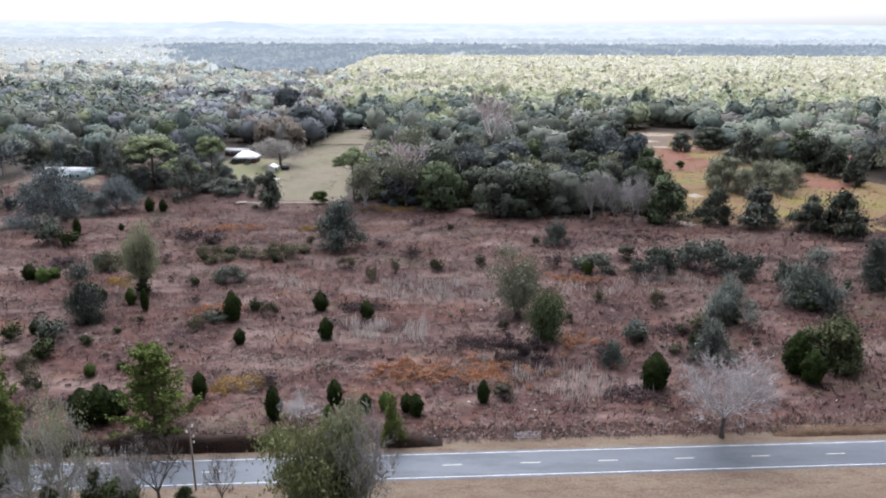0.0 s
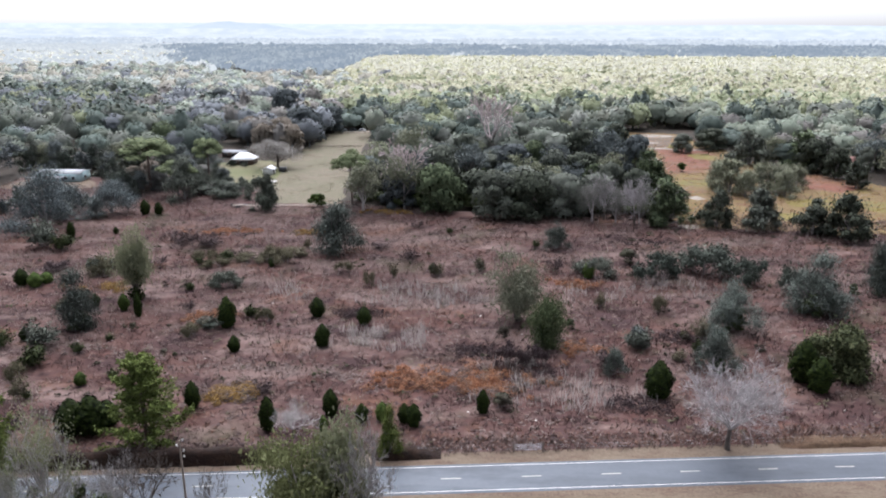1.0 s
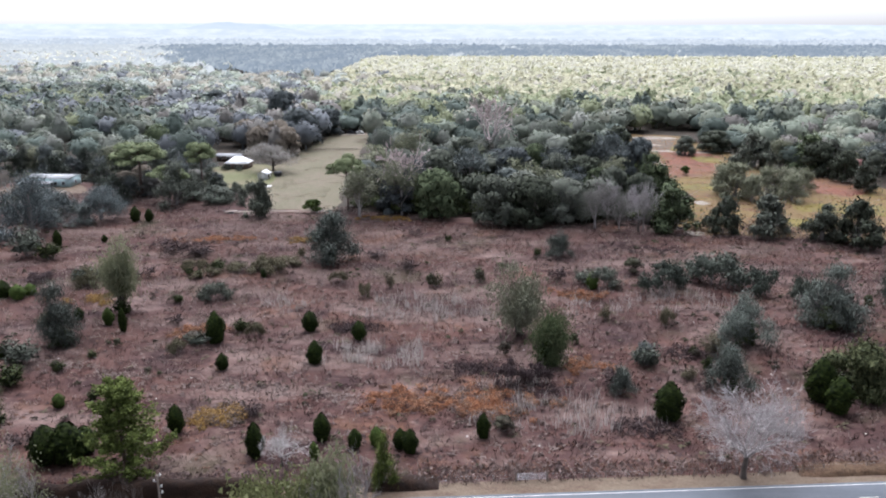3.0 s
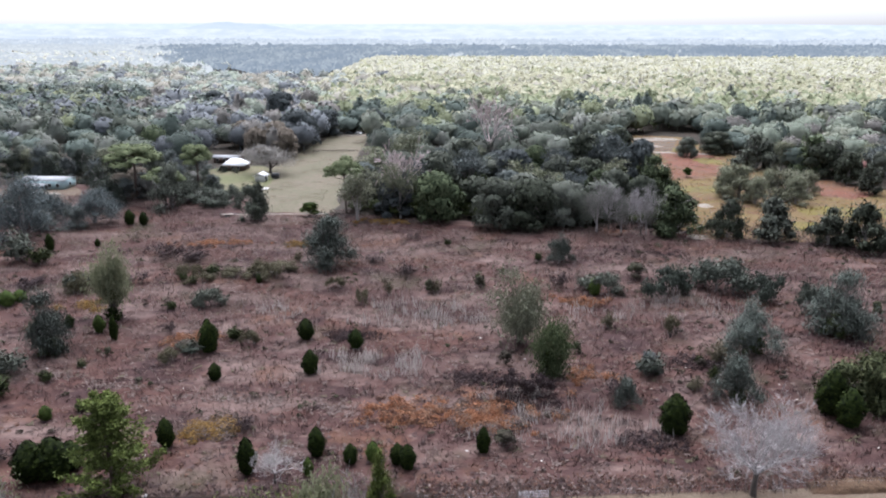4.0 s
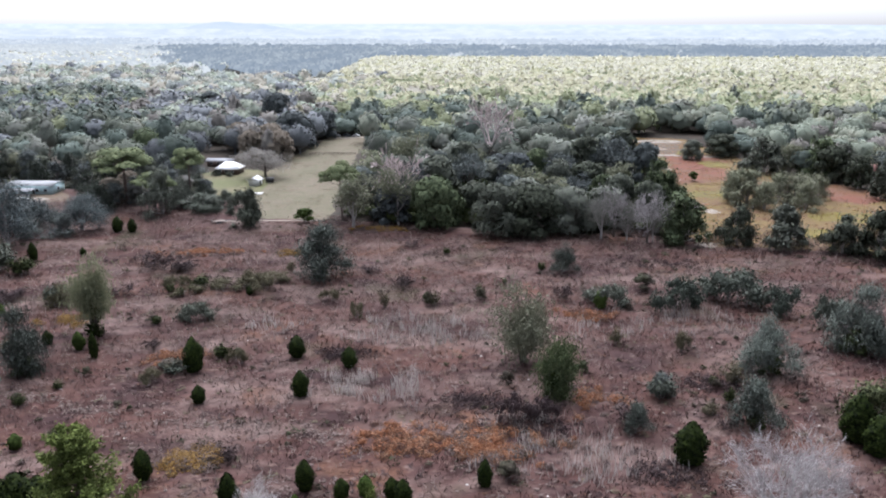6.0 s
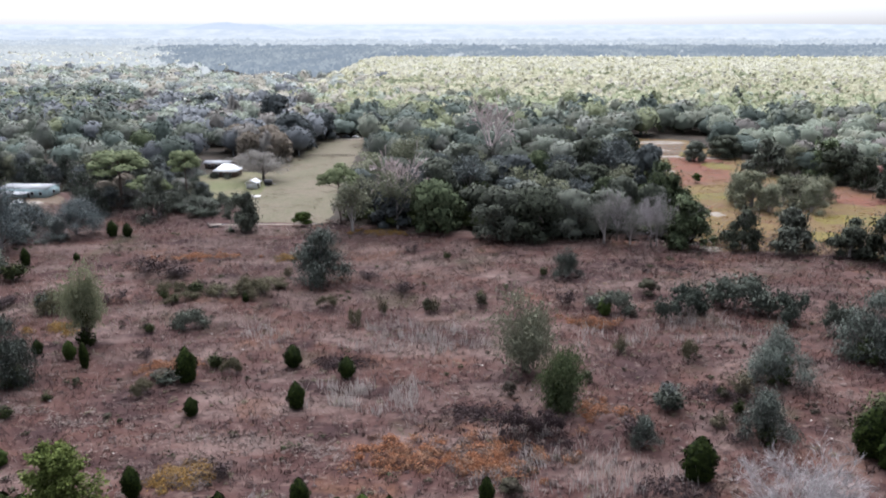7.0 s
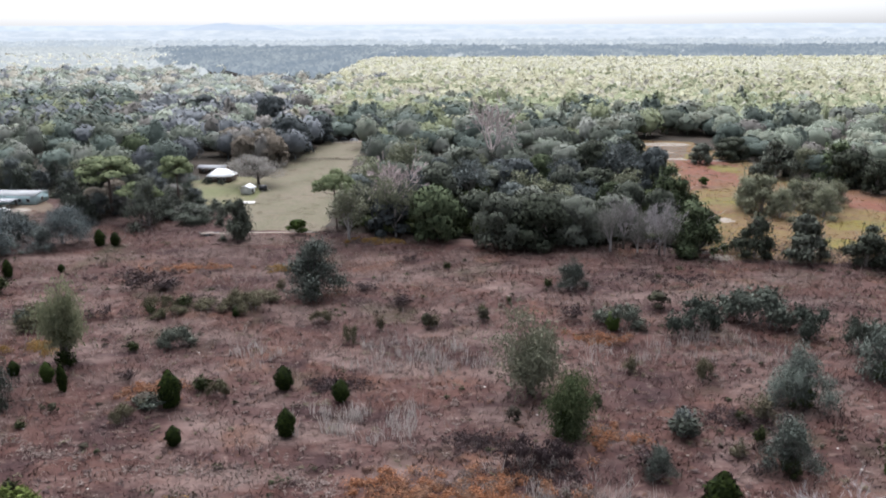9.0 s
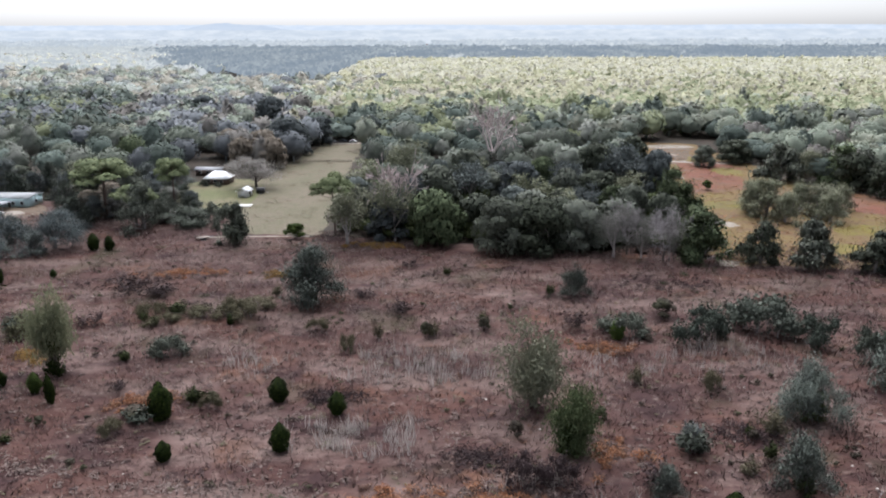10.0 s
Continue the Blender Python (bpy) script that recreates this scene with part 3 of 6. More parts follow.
def build_road():
    tagged(part("verge_south", along_road(-400, 400, -42, -3.3, 0.012), M["verge"]), "mown tan dry grass beside the road", "verge", "", "structure")
    tagged(part("verge_north", along_road(-400, 400, 3.3, 7.0, 0.012), M["verge"]), "narrow strip of dry tan grass beside the road", "verge", "", "structure")
    g = along_road(-400, 400, -3.55, 3.55, 0.05)
    for o in (-3.55, 3.55):
        k = along_road(-400, 400, o, o + (0.25 if o > 0 else -0.25), 0.0)
        k.v[0][(0 if o > 0 else 0)::2, 2] = 0.05
        g.add(k.v[0], k.q[0])
    road = tagged(part("road", g, M["asphalt"]), "blue-grey worn two-lane asphalt road with white edge lines", "road", "", "structure")
    for o in (-3.12, 3.12):
        part("edge_line", along_road(-400, 400, o - 0.045, o + 0.045, 0.056), M["white_line"], road)
    dash = along_road(-1.5, 1.5, -0.08, 0.08, 0.056, 3.0)
    dash.v[0][:, 1] -= road_y(0)
    me = dash.mesh("centre_dash", M["dash"])
    for k in range(-12, 13):
        d = part("centre_dash", me, None, road)
        x = 0.5 + 12.22 * k
        d.matrix_basis = pose(x, road_y(x), 0)


def build_bank(x0, x1, height, label, mat="bank"):
    """A low cut bank of earth and leaf litter along the field's edge; mat sets how dark."""
    g, k = Geo(), int((x1 - x0) / 0.8)
    x = np.linspace(x0, x1, k)
    ends = np.clip(np.minimum(x - x0, x1 - x) / 5, 0.05, 1)
    h = height * ends * (1 + 0.25 * waves(x, x * 0, 8, 6))
    prof = [(5.0, -0.1), (5.4, 0.25), (5.7, 0.75), (6.2, 1.0), (7.2, 0.95), (8.6, 0.4), (9.8, -0.15)]
    rows = []
    for m, (o, f) in enumerate(prof):
        jit = 0.18 * waves(x, x * 0 + m * 3, 9 + m, 3)
        rows.append(np.stack([x, road_y(x) + o + jit, h * f + (0.0 if 0 < m < 6 else -0.1)], 1))
    v = np.stack(rows, 1)
    n = len(prof)
    i, j = np.meshgrid(np.arange(k - 1), np.arange(n - 1), indexing="ij")
    g.add(v.reshape(-1, 3), np.stack([i * n + j, (i + 1) * n + j, (i + 1) * n + j + 1, i * n + j + 1], -1))
    tagged(part("earth_bank", g.mesh("earth_bank", M[mat], True), None), label, "bank", "", "structure")


# ---- plants ----
def limb(rng, g, start, way, length, radius, depth, tips, kids=4, spread=0.7, rise=0.15, sides=6, taper=0.35):
    """A crooked limb with its own smaller limbs; the ends go to tips."""
    n = 5 if depth > 1 else 4 if depth else 3
    p, d, path = np.array(start, float), np.array(way, float), [np.array(start, float)]
    for _ in range(n - 1):
        d = d + rng.normal(0, 0.16, 3) + np.array([0, 0, rise * 0.3])
        d /= np.linalg.norm(d)
        p = p + d * length / (n - 1)
        path.append(p)
    path = np.array(path)
    g.tube(path, np.linspace(radius, radius * taper, n), sides)
    tips.append((path[-1], d))
    if depth:
        for c in range(kids):
            f = 0.3 + 0.7 * (c + rng.uniform(0, 0.9)) / kids
            i = min(int(f * (n - 1)), n - 2)
            q = path[i] + (path[i + 1] - path[i]) * (f * (n - 1) - i)
            side = np.cross(d, rng.normal(size=3))
            side /= np.linalg.norm(side) + 1e-9
            w = d * (1 - spread * 0.5) + side * spread + np.array([0, 0, rise])
            limb(rng, g, q, w / np.linalg.norm(w), length * rng.uniform(0.45, 0.7), radius * taper * 1.15, depth - 1, tips, kids, spread, rise, max(3, sides - 2), taper)


def on_lobes(rng, lobes, n, low=-0.45):
    """Points over the skins of overlapping round lobes (x, y, z, r, squash), with their outward ways."""
    lob = np.array(lobes, float)
    pick = rng.choice(len(lob), n, p=lob[:, 3] ** 2 / np.sum(lob[:, 3] ** 2))
    d = rng.normal(size=(n, 3))
    d /= np.linalg.norm(d, axis=1, keepdims=True)
    d[:, 2] = np.where(d[:, 2] < low, -d[:, 2], d[:, 2])
    L = lob[pick]
    deep = np.where(rng.uniform(size=(n, 1)) < 0.25, rng.uniform(0.35, 0.7, (n, 1)), rng.uniform(0.76, 1.06, (n, 1)))
    sq = np.stack([np.ones(n), np.ones(n), L[:, 4]], 1)
    return L[:, :3] + d * sq * L[:, 3:4] * deep, d


def dome_lobes(rng, w, h, z0, k, r0, r1, squash=0.8):
    """Lobes set about a dome of that width, from z0 to h."""
    out = [(0, 0, z0 + (h - z0) * 0.45, w * 0.28, 0.9)]
    for i in range(k):
        a, e = i * 2.399 + rng.uniform(-0.3, 0.3), (i + 0.5) / k
        r = rng.uniform(r0, r1)
        rad = (w / 2 - r * 0.9) * math.sqrt(1 - (1 - e) ** 2 * 0.0) * (1 - (1 - e) ** 2.2)
        z = z0 + r * 0.4 + (h - r * squash - z0 - r * 0.4) * (1 - e ** 2.0)
        out.append((rad * math.cos(a) * rng.uniform(0.85, 1.1), rad * math.sin(a) * rng.uniform(0.85, 1.1), z, r, squash * rng.uniform(0.85, 1.1)))
    return out


KINDS = {}


def oak(seed, n=4600, size=0.56, leaf="oak", skirt=4, foot=0.8, hang=0.2):
    r, t, c = rng_of(seed, 11), Geo(), Geo()
    for k in range(4):
        a = k * 1.57 + r.uniform(0, 1)
        limb(r, t, (0, 0, 1.6), (math.cos(a) * 0.8, math.sin(a) * 0.8, 0.75), 4.2, 0.2, 1, [], 3, 0.7, 0.1, 5)
    t.tube([(0, 0, -0.4), (0.05, 0, 0.6), (0, 0.05, 1.9)], [0.48, 0.36, 0.3], 7)
    lob = dome_lobes(r, 10, 9, foot, 11, 1.5, 3.0, 0.75)
    for k in range(skirt):
        a, q = k * 6.283 / skirt + r.uniform(-0.3, 0.3), r.uniform(1.2, 1.9)
        lob.append(((4.8 - q) * math.cos(a), (4.8 - q) * math.sin(a), q * 0.8, q, 0.85))
    p, d = on_lobes(r, lob, n)
    hung = r.uniform(size=n) < hang
    c.leaves(r, p[~hung], d[~hung], size, 1.35, d[~hung] + np.array((0, 0, 0.12)))
    c.streamers(r, p[hung], 2.4 * size, 0.55 * size, 0.3)
    c.face[-1] = np.repeat(d[hung], 3, axis=0).astype(np.float32)
    return 10, 9, ("trunk", t.mesh("oak_trunk", M["bark"])), ("crown", c.mesh("oak_crown", M[leaf]))


def tall_oak(seed, n=4200, size=0.58, leaf="oak"):
    r, t, c = rng_of(seed, 12), Geo(), Geo()
    for k in range(4):
        a = k * 1.57 + r.uniform(0, 1)
        limb(r, t, (0, 0, 3.2 + k * 0.8), (math.cos(a) * 0.6, math.sin(a) * 0.6, 0.8), 4, 0.16, 1, [], 3, 0.6, 0.15, 5)
    t.tube([(0, 0, -0.4), (0.1, 0, 3), (-0.1, 0.1, 7), (0, 0, 9)], [0.4, 0.28, 0.18, 0.08], 6)
    lob = [(0, 0, 7, 2.6, 1.1)] + dome_lobes(r, 8, 12, 2.6, 9, 1.6, 2.6, 0.85)
    p, d = on_lobes(r, lob, n)
    c.leaves(r, p, d, size, 1.35, d + np.array((0, 0, 0.12)))
    return 8, 12, ("trunk", t.mesh("oak_trunk", M["bark"])), ("crown", c.mesh("oak_crown", M[leaf]))


def mossy(seed, n=2600, size=0.36, leaf="grey_leaf", bark="pale_bark", w=8.0, h=10.0):
    """A thin-leaved tree whose grey limbs show through."""
    r, t, c, tips = rng_of(seed, 13), Geo(), Geo(), []
    for k in range(6):
        a = k * 1.05 + r.uniform(0, 0.8)
        limb(r, t, (0, 0, 1.0 + k * 0.7), (math.cos(a) * 0.55, math.sin(a) * 0.55, 0.9), h * 0.42, 0.13, 2, tips, 4, 0.75, 0.15, 5)
    t.tube([(0, 0, -0.4), (0.1, 0, 2), (0, 0.1, h * 0.6)], [0.3, 0.22, 0.08], 6)
    base = np.array([q for q, _ in tips])
    p = base[r.integers(0, len(base), n)] + r.normal(0, 0.55, (n, 3)) * np.array([1, 1, 0.8])
    p[:, 2] = np.maximum(p[:, 2], 0.3)
    c.leaves(r, p, r.normal(size=(n, 3)) + np.array([0, 0, 0.6]), size)
    return w, h, ("trunk", t.mesh("mossy_trunk", M[bark])), ("crown", c.mesh("mossy_crown", M[leaf]))


def ragged(seed, n=4600, size=0.25, leaf="blue_leaf", low=0.3, airy=0.6, hang=0.4):
    """A bushy, lopsided tree, leafy down to the ground, with stray outer sprays and hanging moss."""
    r, t, c = rng_of(seed, 21), Geo(), Geo()
    lob, heavy = [], r.uniform(0, 6.283)
    for k in range(18):
        a, f = k * 2.4 + r.uniform(-0.6, 0.6), (k + 0.5) / 18
        z = low + 7.4 * (1 - f) ** 0.8 * r.uniform(0.6, 1.08)
        rad = 3.3 * math.sqrt(f) * r.uniform(0.45, 1.15) * (1 - (z / 9.5) ** 2 * 0.6) * (1 + 0.3 * math.cos(a - heavy))
        q = (rad * math.cos(a), rad * math.sin(a), z)
        lob.append((*q, r.uniform(0.5, 1.4), r.uniform(0.6, 1.0)))
        way = np.array((q[0] * 0.9, q[1] * 0.9, max(0.6, z * 0.8)))
        limb(r, t, (q[0] * 0.12, q[1] * 0.12, 0.1 + z * 0.2), way / np.linalg.norm(way), math.hypot(rad, z * 0.8) * 0.95, 0.07, 1, [], 3, 0.8, 0.1, 3)
    t.tube([(0, 0, -0.4), (0.05, 0, 1.2), (0, 0.05, 4.5)], [0.26, 0.2, 0.06], 6)
    p, d = on_lobes(r, lob, n, -0.6)
    stray = r.uniform(size=n) < airy
    p[stray] += r.normal(0, 0.55, (int(stray.sum()), 3))
    p[:, 2] = np.maximum(p[:, 2], 0.1)
    hung = r.uniform(size=n) < hang
    c.leaves(r, p[~hung], d[~hung], size, 1.35, d[~hung] + np.array((0, 0, 0.12)))
    c.streamers(r, p[hung], 3.2 * size, 0.55 * size, 0.3)
    soft = d[hung] + np.array((0, 0, 0.1))
    c.face[-1] = np.repeat(soft / (np.linalg.norm(soft, axis=1, keepdims=True) + 1e-9), 3, axis=0).astype(np.float32)
    return 8, 8.2, ("trunk", t.mesh("ragged_trunk", M["pale_bark"])), ("crown", c.mesh("ragged_crown", M[leaf]))


def bare(seed, h=9.0, w=9.0, depth=3, kids=5, stems=5, bark="silver_bark", twig=0.013, thick=0.11, fine=6):
    """A leafless tree: crooked limbs down to fine pale twigs."""
    r, t, c, tips = rng_of(seed, 14), Geo(), Geo(), []
    for k in range(stems):
        a = k * 6.28 / stems + r.uniform(0, 0.6)
        o = 0.55 + 0.35 * (k % 2)
        limb(r, c, (0, 0, h * 0.24), (math.cos(a) * o, math.sin(a) * o, 0.8), h * 0.5, thick, depth, tips, kids, 0.8, 0.12, 5, 0.34)
    t.tube([(0, 0, -0.4), (0.12, 0.05, h * 0.09), (0, 0, h * 0.26)], [0.36, 0.27, 0.22], 7)
    b = np.array([q for q, _ in tips])
    d = np.array([q for _, q in tips])
    k = len(b) * fine
    i = r.integers(0, len(b), k)
    end = d[i] + r.normal(0, 0.6, (k, 3)) + np.array([0, 0, 0.25])
    end = b[i] + end / np.linalg.norm(end, axis=1, keepdims=True) * r.uniform(0.25, 0.8, (k, 1))
    s = r.normal(0, 1, (k, 3))
    s = s / np.linalg.norm(s, axis=1, keepdims=True) * twig * 1.6
    st = b[i] - d[i] * r.uniform(0, 0.6, (k, 1))
    c.add(np.stack([st - s, st + s, end], 1).reshape(-1, 3), tris=np.arange(3 * k).reshape(-1, 3))
    return w, h, ("trunk", t.mesh("bare_trunk", M["bark"])), ("crown", c.mesh("bare_limbs", M[bark]))


def pine(seed, n=3000, leaf="pine"):
    """A tall pine: a bare leaning stem, a flat-topped head of needle tufts."""
    r, t, c = rng_of(seed, 15), Geo(), Geo()
    t.tube([(0, 0, -0.4), (0.1, 0.1, 5), (0.3, 0, 10), (0.2, 0.1, 15)], [0.32, 0.26, 0.2, 0.08], 7)
    lob = []
    for k in range(13):
        a, f = k * 2.4 + r.uniform(-0.3, 0.3), k / 12
        z = 10.6 + 3.6 * f
        rad = (4.7 - 3.0 * f * f) * r.uniform(0.6, 1.05)
        e = np.array((rad * math.cos(a), rad * math.sin(a), z + r.uniform(0, 1)))
        t.tube([(0.2, 0.05, z - 0.7), (e[0] * 0.5, e[1] * 0.5, z - 0.2), e], [0.1, 0.07, 0.03], 4)
        lob.append((*e, r.uniform(1.6, 2.5), r.uniform(0.6, 0.85)))
    p, d = on_lobes(r, lob, n, -0.2)
    c.leaves(r, p, d, 0.5, 1.8, d + np.array((0, 0, 0.4)))
    return 10, 16, ("trunk", t.mesh("pine_trunk", M["pine_bark"])), ("crown", c.mesh("pine_crown", M[leaf]))


def young_pine(seed, n=10500):
    """A young pine: whorls of upswept boughs with bright needle tufts, bushy low down, open above."""
    r, t, c = rng_of(seed, 16), Geo(), Geo()
    t.tube([(0, 0, -0.3), (0.05, 0, 3), (0, 0.05, 6.5), (0, 0, 9.6)], [0.17, 0.13, 0.08, 0.02], 6)
    for w in range(11):
        z, reach = 0.5 + w * 0.84, 3.2 * (1 - w / 12.5) ** 0.8 + 0.2
        for k in range(6):
            a = k * 1.047 + w * 0.6 + r.uniform(-0.35, 0.35)
            L = reach * r.uniform(0.5, 1.15)
            u = np.array((math.cos(a), math.sin(a), 0))
            up = r.uniform(0.15, 0.6)
            e = np.array((0, 0, z)) + u * L + np.array((0, 0, L * up))
            t.tube([(0, 0, z), (0, 0, z) + u * L * 0.5 + np.array((0, 0, L * up * 0.3)), e], [0.05, 0.035, 0.015], 4)
            m = int(n / 66)
            f = r.uniform(0.25, 1.1, m) ** 0.8
            p = np.array((0, 0, z)) + u * (L * f)[:, None] + np.array((0, 0, 1)) * (L * up * f ** 2)[:, None] + r.normal(0, 0.21, (m, 3))
            c.leaves(r, p, r.normal(size=(m, 3)) + np.array((0, 0, 0.8)), 0.17, 2.3)
    return 6.5, 10, ("trunk", t.mesh("young_pine_trunk", M["pine_bark"])), ("crown", c.mesh("young_pine_crown", M["lime"]))


def cedar(seed, n=3000, leaf="cedar"):
    """A red cedar: a dense spindle of dark sprays down to the ground."""
    r, t, c = rng_of(seed, 17), Geo(), Geo()
    t.tube([(0, 0, -0.3), (0, 0, 1.5), (0.02, 0, 4.4)], [0.1, 0.08, 0.02], 6)
    f = r.beta(1.3, 1.5, n)
    a = r.uniform(0, 6.283, n)
    wide = 1.25 * np.sin(np.pi * np.clip(f * 0.86 + 0.14, 0, 1)) ** 0.75 * (1 + 0.12 * np.sin(a * 3 + f * 9) + 0.1 * np.sin(a * 5 - f * 14))
    rad = wide * r.uniform(0.6, 1.05, n)
    p = np.stack([rad * np.cos(a), rad * np.sin(a), 0.1 + 4.8 * f], 1)
    c.leaves(r, p, np.stack([np.cos(a), np.sin(a), np.full(n, 0.35)], 1) , 0.25, 1.7, np.stack([np.cos(a), np.sin(a), 2.2 * f ** 3], 1))
    return 2.5, 5, ("trunk", t.mesh("cedar_trunk", M["bark"])), ("crown", c.mesh("cedar_crown", M[leaf]))


def willowy(seed, n=6000, leaf="willow", low=0.9, start=0.3, ivy=0.0, bark="bark", wide=1.7, lean=0.0, hang=0.75):
    """A slender many-stemmed tree of fine drooping sprays."""
    r, t, c, lob = rng_of(seed, 18), Geo(), Geo(), []
    for k in range(6):
        a = k * 1.047 + r.uniform(0, 0.6)
        out = wide * r.uniform(0.3, 1)
        top = np.array((out * math.cos(a) + lean, out * math.sin(a), r.uniform(6.5, 11)))
        t.tube([(0.15 * math.cos(a), 0.15 * math.sin(a), -0.3), top * np.array((0.35, 0.35, 0.4)), top * np.array((0.7, 0.7, 0.75)), top], [0.14, 0.1, 0.06, 0.02], 5)
        for f in np.linspace(start, 1, 6):
            q = top * np.array((0.3 + 0.7 * f, 0.3 + 0.7 * f, f)) + r.normal(0, 0.4, 3)
            lob.append((q[0], q[1], max(low, q[2]), r.uniform(0.4, 1.3), 1.15))
    p, d = on_lobes(r, lob, n, -0.9)
    p += r.normal(0, 0.2, p.shape) + (r.uniform(size=(n, 1)) < 0.6) * r.normal(0, 0.75, p.shape)
    p[:, 2] = np.maximum(p[:, 2], 0.1)
    hung = r.uniform(size=n) < 0.65
    c.streamers(r, p[hung], hang, 0.13)
    c.leaves(r, p[~hung], d[~hung] * np.array((1, 1, 0.3)) + r.normal(0, 0.3, p[~hung].shape), 0.22, 1.9)
    out = [6, 11.5, ("trunk", t.mesh("willow_stems", M[bark])), ("crown", c.mesh("willow_crown", M[leaf]))]
    if ivy:
        g = Geo()
        p, d = on_lobes(r, [(r.uniform(-0.6, 0.6), r.uniform(-0.5, 0.5), z, r.uniform(0.5, 1.2), 1.1) for z in np.linspace(0.6, ivy, 8)], 2200, -0.8)
        g.leaves(r, p, d, 0.24, 1.35, d)
        out.append(("ivy", g.mesh("ivy", M["cedar"])))
    return tuple(out)


def thicket(seed, n=4000, leaf="blue_leaf", size=0.3):
    """A low tangle of stems and leaves, wider than tall."""
    r, t, c, lob = rng_of(seed, 19), Geo(), Geo(), []
    for k in range(16):
        x, y = r.uniform(-4, 4), r.uniform(-2.4, 2.4)
        z = 2.6 * (1 - (x / 5.2) ** 2) * r.uniform(0.55, 1.1)
        limb(r, t, (x * 0.7, y * 0.7, -0.2), (x * 0.06, y * 0.08, 1), max(1.2, z), 0.06, 1, [], 4, 0.8, 0.1, 4)
        lob.append((x, y, z, r.uniform(0.5, 1.1), 0.7))
    p, d = on_lobes(r, lob, n, -0.6)
    p += (r.uniform(size=(n, 1)) < 0.45) * r.normal(0, 0.6, p.shape) * np.array((1.3, 1.0, 0.6))
    p[:, 2] = np.maximum(p[:, 2], 0.1)
    c.leaves(r, p, d, size, 1.35, d)
    return 10, 3.4, ("branchwork", t.mesh("thicket_stems", M["pale_bark"])), ("foliage", c.mesh("thicket_foliage", M[leaf]))


def bush(seed, n=900, leaf="cedar"):
    r, t, c = rng_of(seed, 20), Geo(), Geo()
    for k in range(5):
        a = k * 1.26
        limb(r, t, (0, 0, -0.1), (math.cos(a) * 0.6, math.sin(a) * 0.6, 0.9), 1.1, 0.03, 1, [], 3, 0.7, 0.1, 4)
    p, d = on_lobes(r, dome_lobes(r, 2, 2, 0.2, 7, 0.35, 0.6), n)
    c.leaves(r, p, d, 0.2, 1.35, d)
    return 2, 2, ("branchwork", t.mesh("bush_stems", M["bark"])), ("foliage", c.mesh("bush_foliage", M[leaf]))


def scrubby(seed, n=700, leaf="olive", bark="pale_bark", size=0.15):
    """A loose, soft-edged shrub: thin upright stems and scattered small leaves."""
    r, t, c, tips = rng_of(seed, 23), Geo(), Geo(), []
    for k in range(9):
        a, o = k * 2.4 + r.uniform(-0.3, 0.3), r.uniform(0.1, 0.6)
        limb(r, t, (0.35 * o * math.cos(a), 0.35 * o * math.sin(a), -0.1), (math.cos(a) * o, math.sin(a) * o, 0.9), r.uniform(0.9, 1.5), 0.02, 1, tips, 3, 0.6, 0.2, 3)
    b = np.array([q for q, _ in tips])
    p = b[r.integers(0, len(b), n)] * r.uniform(0.55, 1.08, (n, 1)) + r.normal(0, 0.15, (n, 3))
    p[:, 2] = np.abs(p[:, 2])
    out = p * np.array((1, 1, 0.6)) + np.array((0, 0, 0.1))
    c.leaves(r, p, r.normal(size=(n, 3)), size, 1.6, out)
    return 2, 1.75, ("branchwork", t.mesh("shrub_stems", M[bark])), ("foliage", c.mesh("shrub_foliage", M[leaf]))


def kind(key, make, seeds, **options):
    KINDS[key] = [make(s, **options) for s in seeds]


def plant(key, name, x, y, w, h, label, category="tree", group="", pick=None):
    r = rng_of(x + 700, y + 300, w)
    forms = KINDS[key]
    w0, h0, *pieces = forms[int(r.integers(len(forms))) if pick is None else pick % len(forms)]
    s = w / w0
    ob = thing(name, pose(x, y, z_at(x, y) - 0.03, 0, 0, r.uniform(0, 360)) @ Matrix.Diagonal((s, s, h / h0, 1)), label, category, group)
    for name_, me in pieces:
        part(name_, me, None, ob, "", "stuff" if name_ == "branchwork" else "")
    return ob


# ---- buildings and vehicles ----
def slab(parent, name, x0, x1, y0, y1, z0, z1, mat, label=""):
    g = Geo()
    g.box(x0, x1, y0, y1, z0, z1)
    return part(name, g, M[mat], parent, label)


